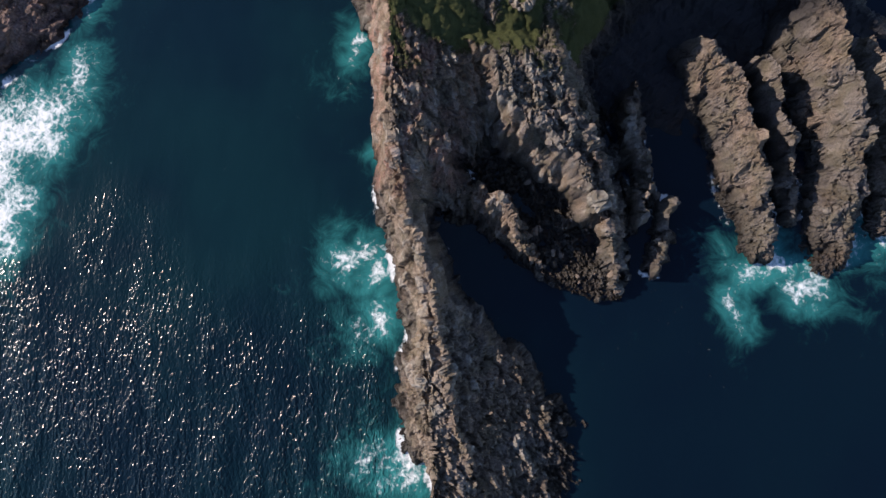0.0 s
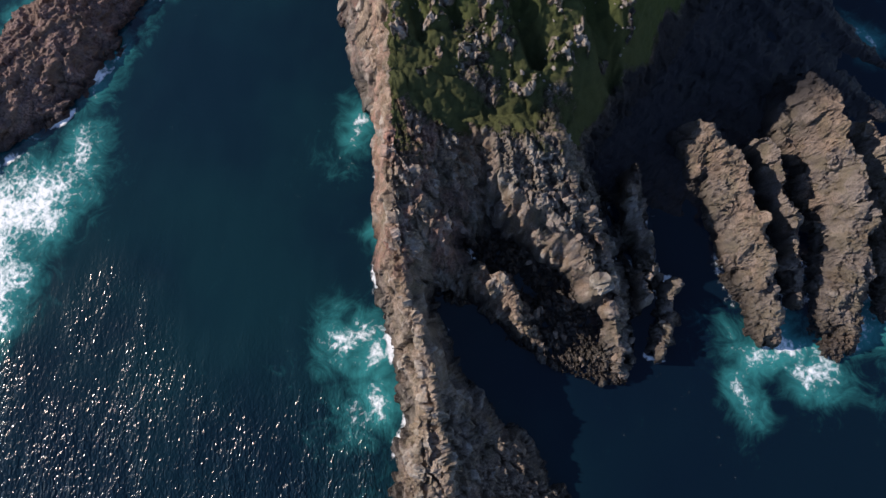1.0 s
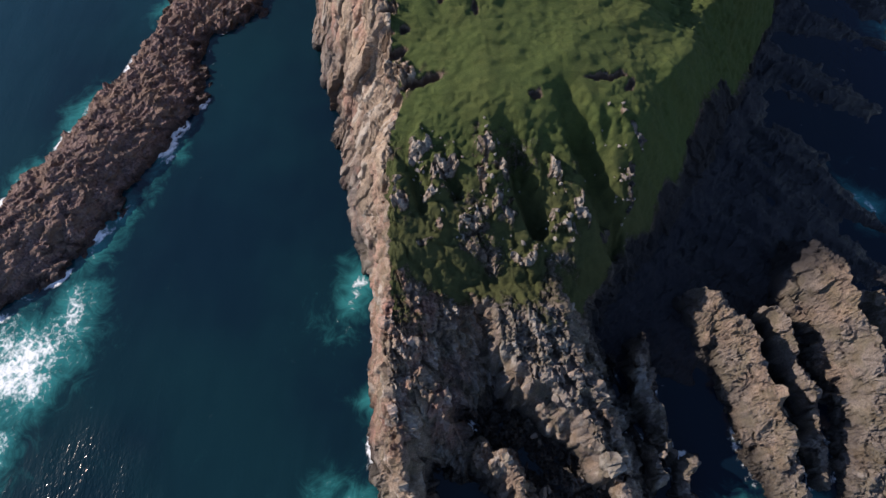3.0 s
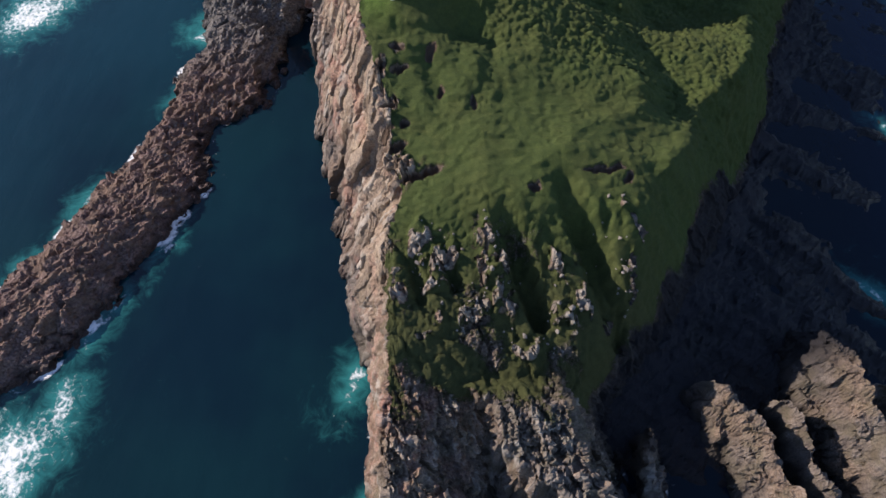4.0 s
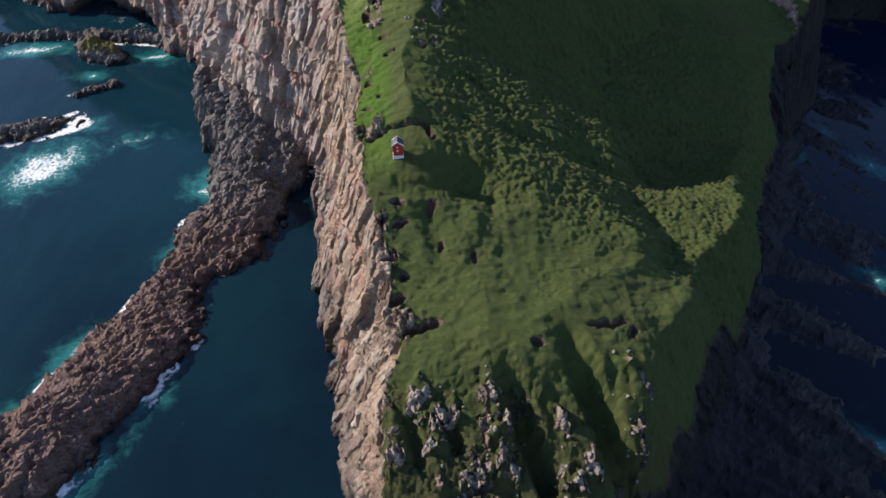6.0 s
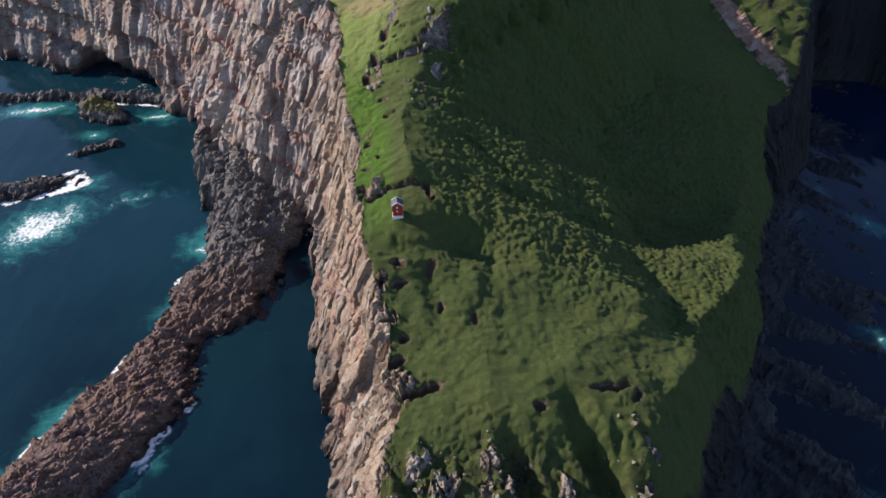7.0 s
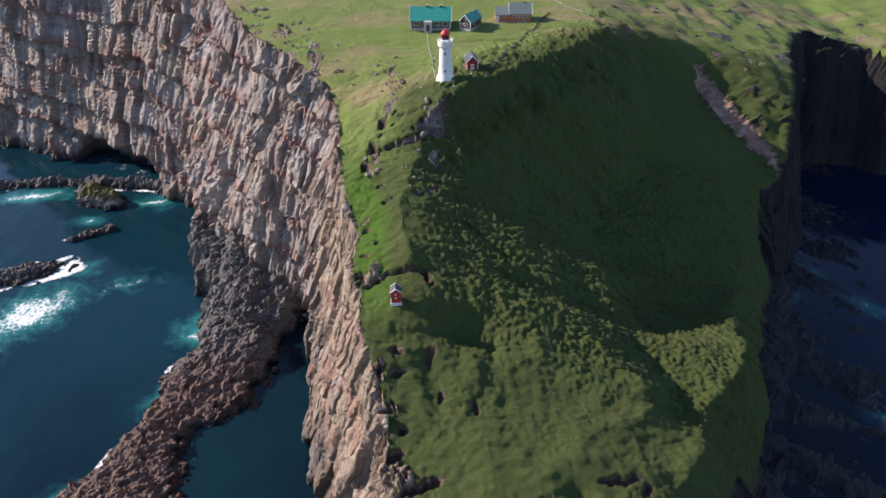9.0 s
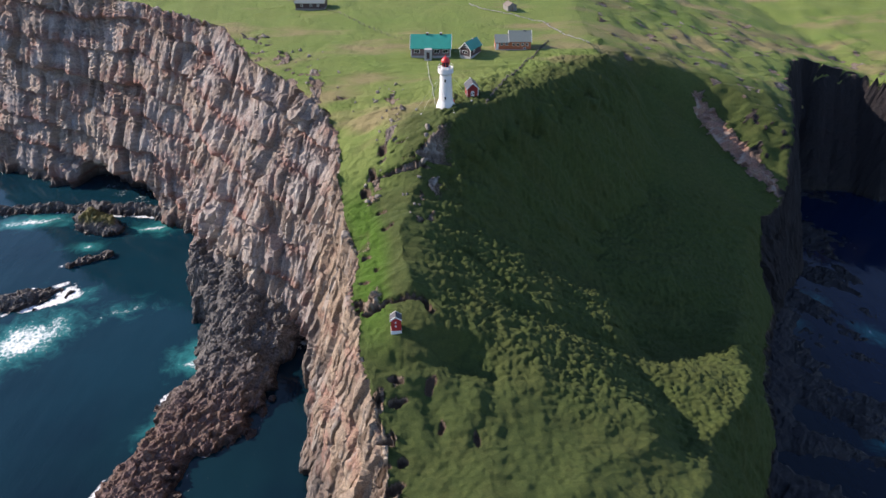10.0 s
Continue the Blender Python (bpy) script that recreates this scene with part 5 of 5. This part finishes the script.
def stone_hut(x, y):
    z = ground_z(x, y)
    root = thing("stone_hut", pose(x, y, z, 0, 0, 20) @ Matrix.Scale(0.8, 4), "old stone hut with a weathered brown-grey roof on the pasture", "hut")
    part("wall", gable_shell(4.5, 5.2, 2.1, 3.4, -1.0, along_x=False), STONE, root)
    gable_roof(root, 4.5, 5.2, 2.1, 3.4, RUST, trim=STONE, over=0.15, along_x=False)
    part("door", boxed(-0.45, 0.45, -2.66, -2.56, 0, 1.7), WOOD_POST, root)


stone_hut(26.3, 281.5)


def low_barn(x, y):
    z = ground_z(x, y)
    root = thing("barn", pose(x, y, z, 0, 0, -4), "long low dark-brown barn with a grey roof", "barn")
    part("foundation", boxed(-5.6, 5.6, -3.1, 3.1, -1.5, 0.4), STONE, root)
    part("wall", gable_shell(11.0, 6.0, 2.3, 3.5, 0.35), DARK_WALL, root)
    gable_roof(root, 11.0, 6.0, 2.3, 3.5, GREY_TIN, trim=WOOD_POST, over=0.3)
    for wx in (-3, 0.5, 3.2):
        window(root, wx, 1.1, 1.0, 0.8, -3.0)


low_barn(-49.0, 289.0)


def red_hut(x, y):
    z = ground_z(x, y)
    root = thing("hut", pose(x, y, z - 0.3, 0, 0, 4) @ Matrix.Scale(0.88, 4), "narrow red hut with white roof boards on the cliff top", "hut")
    part("plinth", boxed(-1.3, 1.3, -0.95, 0.95, -1.2, 0.7, bevel=0.04), WHITE, root, "white concrete plinth")
    part("wall", gable_shell(2.4, 1.7, 4.0, 4.9, 0.65, along_x=False), HUT_RED, root)
    gable_roof(root, 2.4, 1.7, 4.0, 4.9, DARK_TIN, over=0.2, along_x=False)
    for h in (1.9, 3.0):
        part("window", boxed(-0.3, 0.12, -0.9, -0.8, h, h + 0.42), WHITE, root, "small white window")
    part("door", boxed(1.18, 1.24, -0.45, 0.45, 0.75, 2.6), DARK_WALL, root)


red_hut(-11.0, 128.9)

# ---------------------------------------------------------------- boundary walls, pipe, fence


def stone_meshes(count, seed, stretch=(1, 1, 1)):
    rnd = random.Random(seed)
    made = []
    for k in range(count):
        bm = bmesh.new()
        bmesh.ops.create_icosphere(bm, subdivisions=2 if stretch == (1, 1, 1) else 1, radius=1.0)
        off = Vector((rnd.uniform(0, 90), rnd.uniform(0, 90), rnd.uniform(0, 90)))
        cuts = [(Vector((rnd.uniform(-1, 1), rnd.uniform(-1, 1), rnd.uniform(-0.4, 1))).normalized(), rnd.uniform(0.38, 0.72)) for _ in range(11)]
        for v in bm.verts:
            p = v.co.copy()
            for n, d in cuts:
                if p.dot(n) > d:
                    p -= n * (p.dot(n) - d)
            p *= 1 + 0.22 * noise.noise(v.co * 1.3 + off)
            v.co = Vector((p.x * stretch[0], p.y * stretch[1], p.z * stretch[2]))
        me = bpy.data.meshes.new("stone")
        bm.to_mesh(me)
        bm.free()
        made.append(me)
    return made


def dyke(line, material, label, seed, gap, size, rows=2):
    rnd = random.Random(seed)
    root = thing("stone_wall", pose(line[0][0], line[0][1], ground_z(*line[0])), label, "wall")
    shapes = stone_meshes(5, seed, (1.0, 0.8, 0.75))
    for me in shapes:
        me.materials.append(material)
    base = Vector(root.location)
    for a, b in zip(line, line[1:]):
        a, b = Vector(a), Vector(b)
        n = int((b - a).length / gap)
        for k in range(n):
            p = a.lerp(b, (k + rnd.uniform(0.2, 0.8)) / n)
            g = ground_z(p.x, p.y)
            for r in range(rows):
                if r and rnd.random() < 0.25:
                    continue
                ob = new("stone", shapes[rnd.randrange(5)])
                ob.parent = root
                s = size * rnd.uniform(0.7, 1.2)
                q = Vector((p.x + rnd.uniform(-0.15, 0.15), p.y + rnd.uniform(-0.2, 0.2), g + size * 0.4 + r * size * 1.0)) - base
                ob.matrix_basis = Matrix.LocRotScale(q, Euler((rnd.uniform(-0.3, 0.3), rnd.uniform(-0.3, 0.3), rnd.uniform(0, 6.3))), (s, s, s))


dyke([(35.5, 245), (28, 229), (20.1, 212.8), (15.5, 202), (11.2, 192.5)], DARK_STONE, "low dark drystone wall crossing the grass", 5, 0.55, 0.34)
dyke([(11.4, 290.3), (16.2, 281.4), (26.2, 275.2), (36.5, 266.4), (42.2, 252.1), (49.3, 243.6)], PALE_STONE, "tumbled pale drystone wall on the pasture", 6, 0.7, 0.5, 1)


def pipe(points):
    root = thing("pipe", pose(points[0][0], points[0][1], ground_z(*points[0])), "pale grey pipe lying over the turf", "pipe")
    base = Vector(root.location)
    bm = bmesh.new()
    pts = []
    for a, b in zip(points, points[1:]):
        for k in range(6):
            q = Vector(a).lerp(Vector(b), k / 6)
            pts.append(Vector((q.x, q.y, ground_z(q.x, q.y) + 0.22)) - base)
    for a, b in zip(pts, pts[1:]):
        rod(bm, a, b, 0.06)
    part("tube", bm, WIRE, root)


pipe([(-4.6, 235), (-4.4, 226), (-3.9, 217), (-3.0, 208), (-2.4, 200), (-2.2, 195.5)])


def fence(points, label):
    root = thing("fence", pose(points[0][0], points[0][1], ground_z(*points[0])), label, "fence")
    base = Vector(root.location)
    tops = []
    for a, b in zip(points, points[1:]):
        a, b = Vector(a), Vector(b)
        n = max(1, int((b - a).length / 3.2))
        for k in range(n):
            p = a.lerp(b, k / n)
            q = Vector((p.x, p.y, ground_z(p.x, p.y))) - base
            part("post", boxed(q.x - 0.08, q.x + 0.08, q.y - 0.08, q.y + 0.08, q.z - 0.4, q.z + 1.1), WOOD_POST, root)
            tops.append(q)
    for h in (0.45, 0.95):
        bm = bmesh.new()
        for a, b in zip(tops, tops[1:]):
            rod(bm, a + Vector((0, 0, h)), b + Vector((0, 0, h)), 0.03, 4)
        part("wire", bm, WOOD_POST, root)


fence([(-62, 300), (-37, 279), (-23, 260), (-10.5, 246)], "grey post-and-wire fence across the pasture")

# ---------------------------------------------------------------- boulders


def rock_material(name, a, b):
    n = Nodes(name)
    c = n.mix(n.noise(1.6, 6, 0.7), a, b)
    c = n.mix(n.remap(n.noise(5, 4), 0.55, 0.7, 0, 0.5), c, (0.40, 0.39, 0.37))
    c = n.mix(n.math('MULTIPLY', n.random(), 0.45), c, a)
    return n.done(c, 0.9, n.bump(n.noise(4, 5, 0.7), 0.8, 0.15))


BOULDER = rock_material("boulder_stone", (0.12, 0.105, 0.09), (0.33, 0.30, 0.265))
BROWN_BOULDER = rock_material("brown_boulder_stone", (0.10, 0.075, 0.058), (0.30, 0.235, 0.18))
SHAPES = stone_meshes(7, 21)
BROWN_SHAPES = stone_meshes(7, 22)
for me in SHAPES:
    me.materials.append(BOULDER)
for me in BROWN_SHAPES:
    me.materials.append(BROWN_BOULDER)


def scatter(count, spots, sizes, shapes, label, group, seed):
    """Boulders thrown round each spot (x, y, spread along x, spread along y)."""
    rnd = random.Random(seed)
    for k in range(count):
        sx, sy, ax, ay = spots[k % len(spots)]
        x, y = rnd.gauss(sx, ax), rnd.gauss(sy, ay)
        s = sizes[0] + (sizes[1] - sizes[0]) * rnd.random() ** 2
        z = ground_z(x, y)
        if z < 1.0:
            continue
        ob = new("boulder", shapes[rnd.randrange(len(shapes))])
        ob.matrix_basis = Matrix.LocRotScale((x, y, z + 0.15 * s), Euler((rnd.uniform(-0.4, 0.4), rnd.uniform(-0.4, 0.4), rnd.uniform(0, 6.3))),
                                             (s * rnd.uniform(0.8, 1.2), s * rnd.uniform(0.8, 1.3), s * rnd.uniform(0.7, 1.1)))
        tagged(ob, label, "boulder", group)


scatter(110, [(8.5, 80, 1.6, 3), (9.5, 74, 1.6, 3), (-2, 82, 2.5, 2), (-7, 79, 2, 3), (1, 75, 3, 3), (32, 84, 2.5, 2), (35, 79, 1.8, 3), (35, 74, 1.5, 2), (22, 72, 2, 3), (20, 66, 3, 2), (12, 66, 3, 2), (2, 71, 3, 3)],
        (0.25, 0.65), SHAPES, "pale grey weathered boulder on the rocky green slope", "boulders on the slope", 31)
scatter(80, [(13, 17, 4, 4), (20, 12, 4, 3), (30, 32, 4, 6), (33, 22, 4, 5), (37, 12, 3, 4), (43, 28, 2, 6), (24, 42, 4, 4), (40, 8, 4, 2), (16, 20, 4, 4)],
        (0.5, 1.5), BROWN_SHAPES, "brown weathered boulder among the rock fins", "boulders on the fins", 32)
scatter(45, [(-15, 212, 3, 4), (-22, 207, 3, 3), (-38, 222, 5, 5), (-42, 236, 5, 4), (-16, 190, 1.5, 5), (-19, 176, 1.5, 4), (-9, 168, 1.5, 4), (-5, 178, 1.5, 3)],
        (0.4, 1.1), SHAPES, "grey stone bedded in the cliff-top turf", "stones in the turf", 33)
cove = new("boulder", SHAPES[2])
cove.matrix_basis = Matrix.LocRotScale((-45.5, 187.5, 0.8), Euler((0, 0, 0.4)), (2.6, 1.7, 1.6))
tagged(cove, "large smooth pale boulder in the dark cove", "boulder")
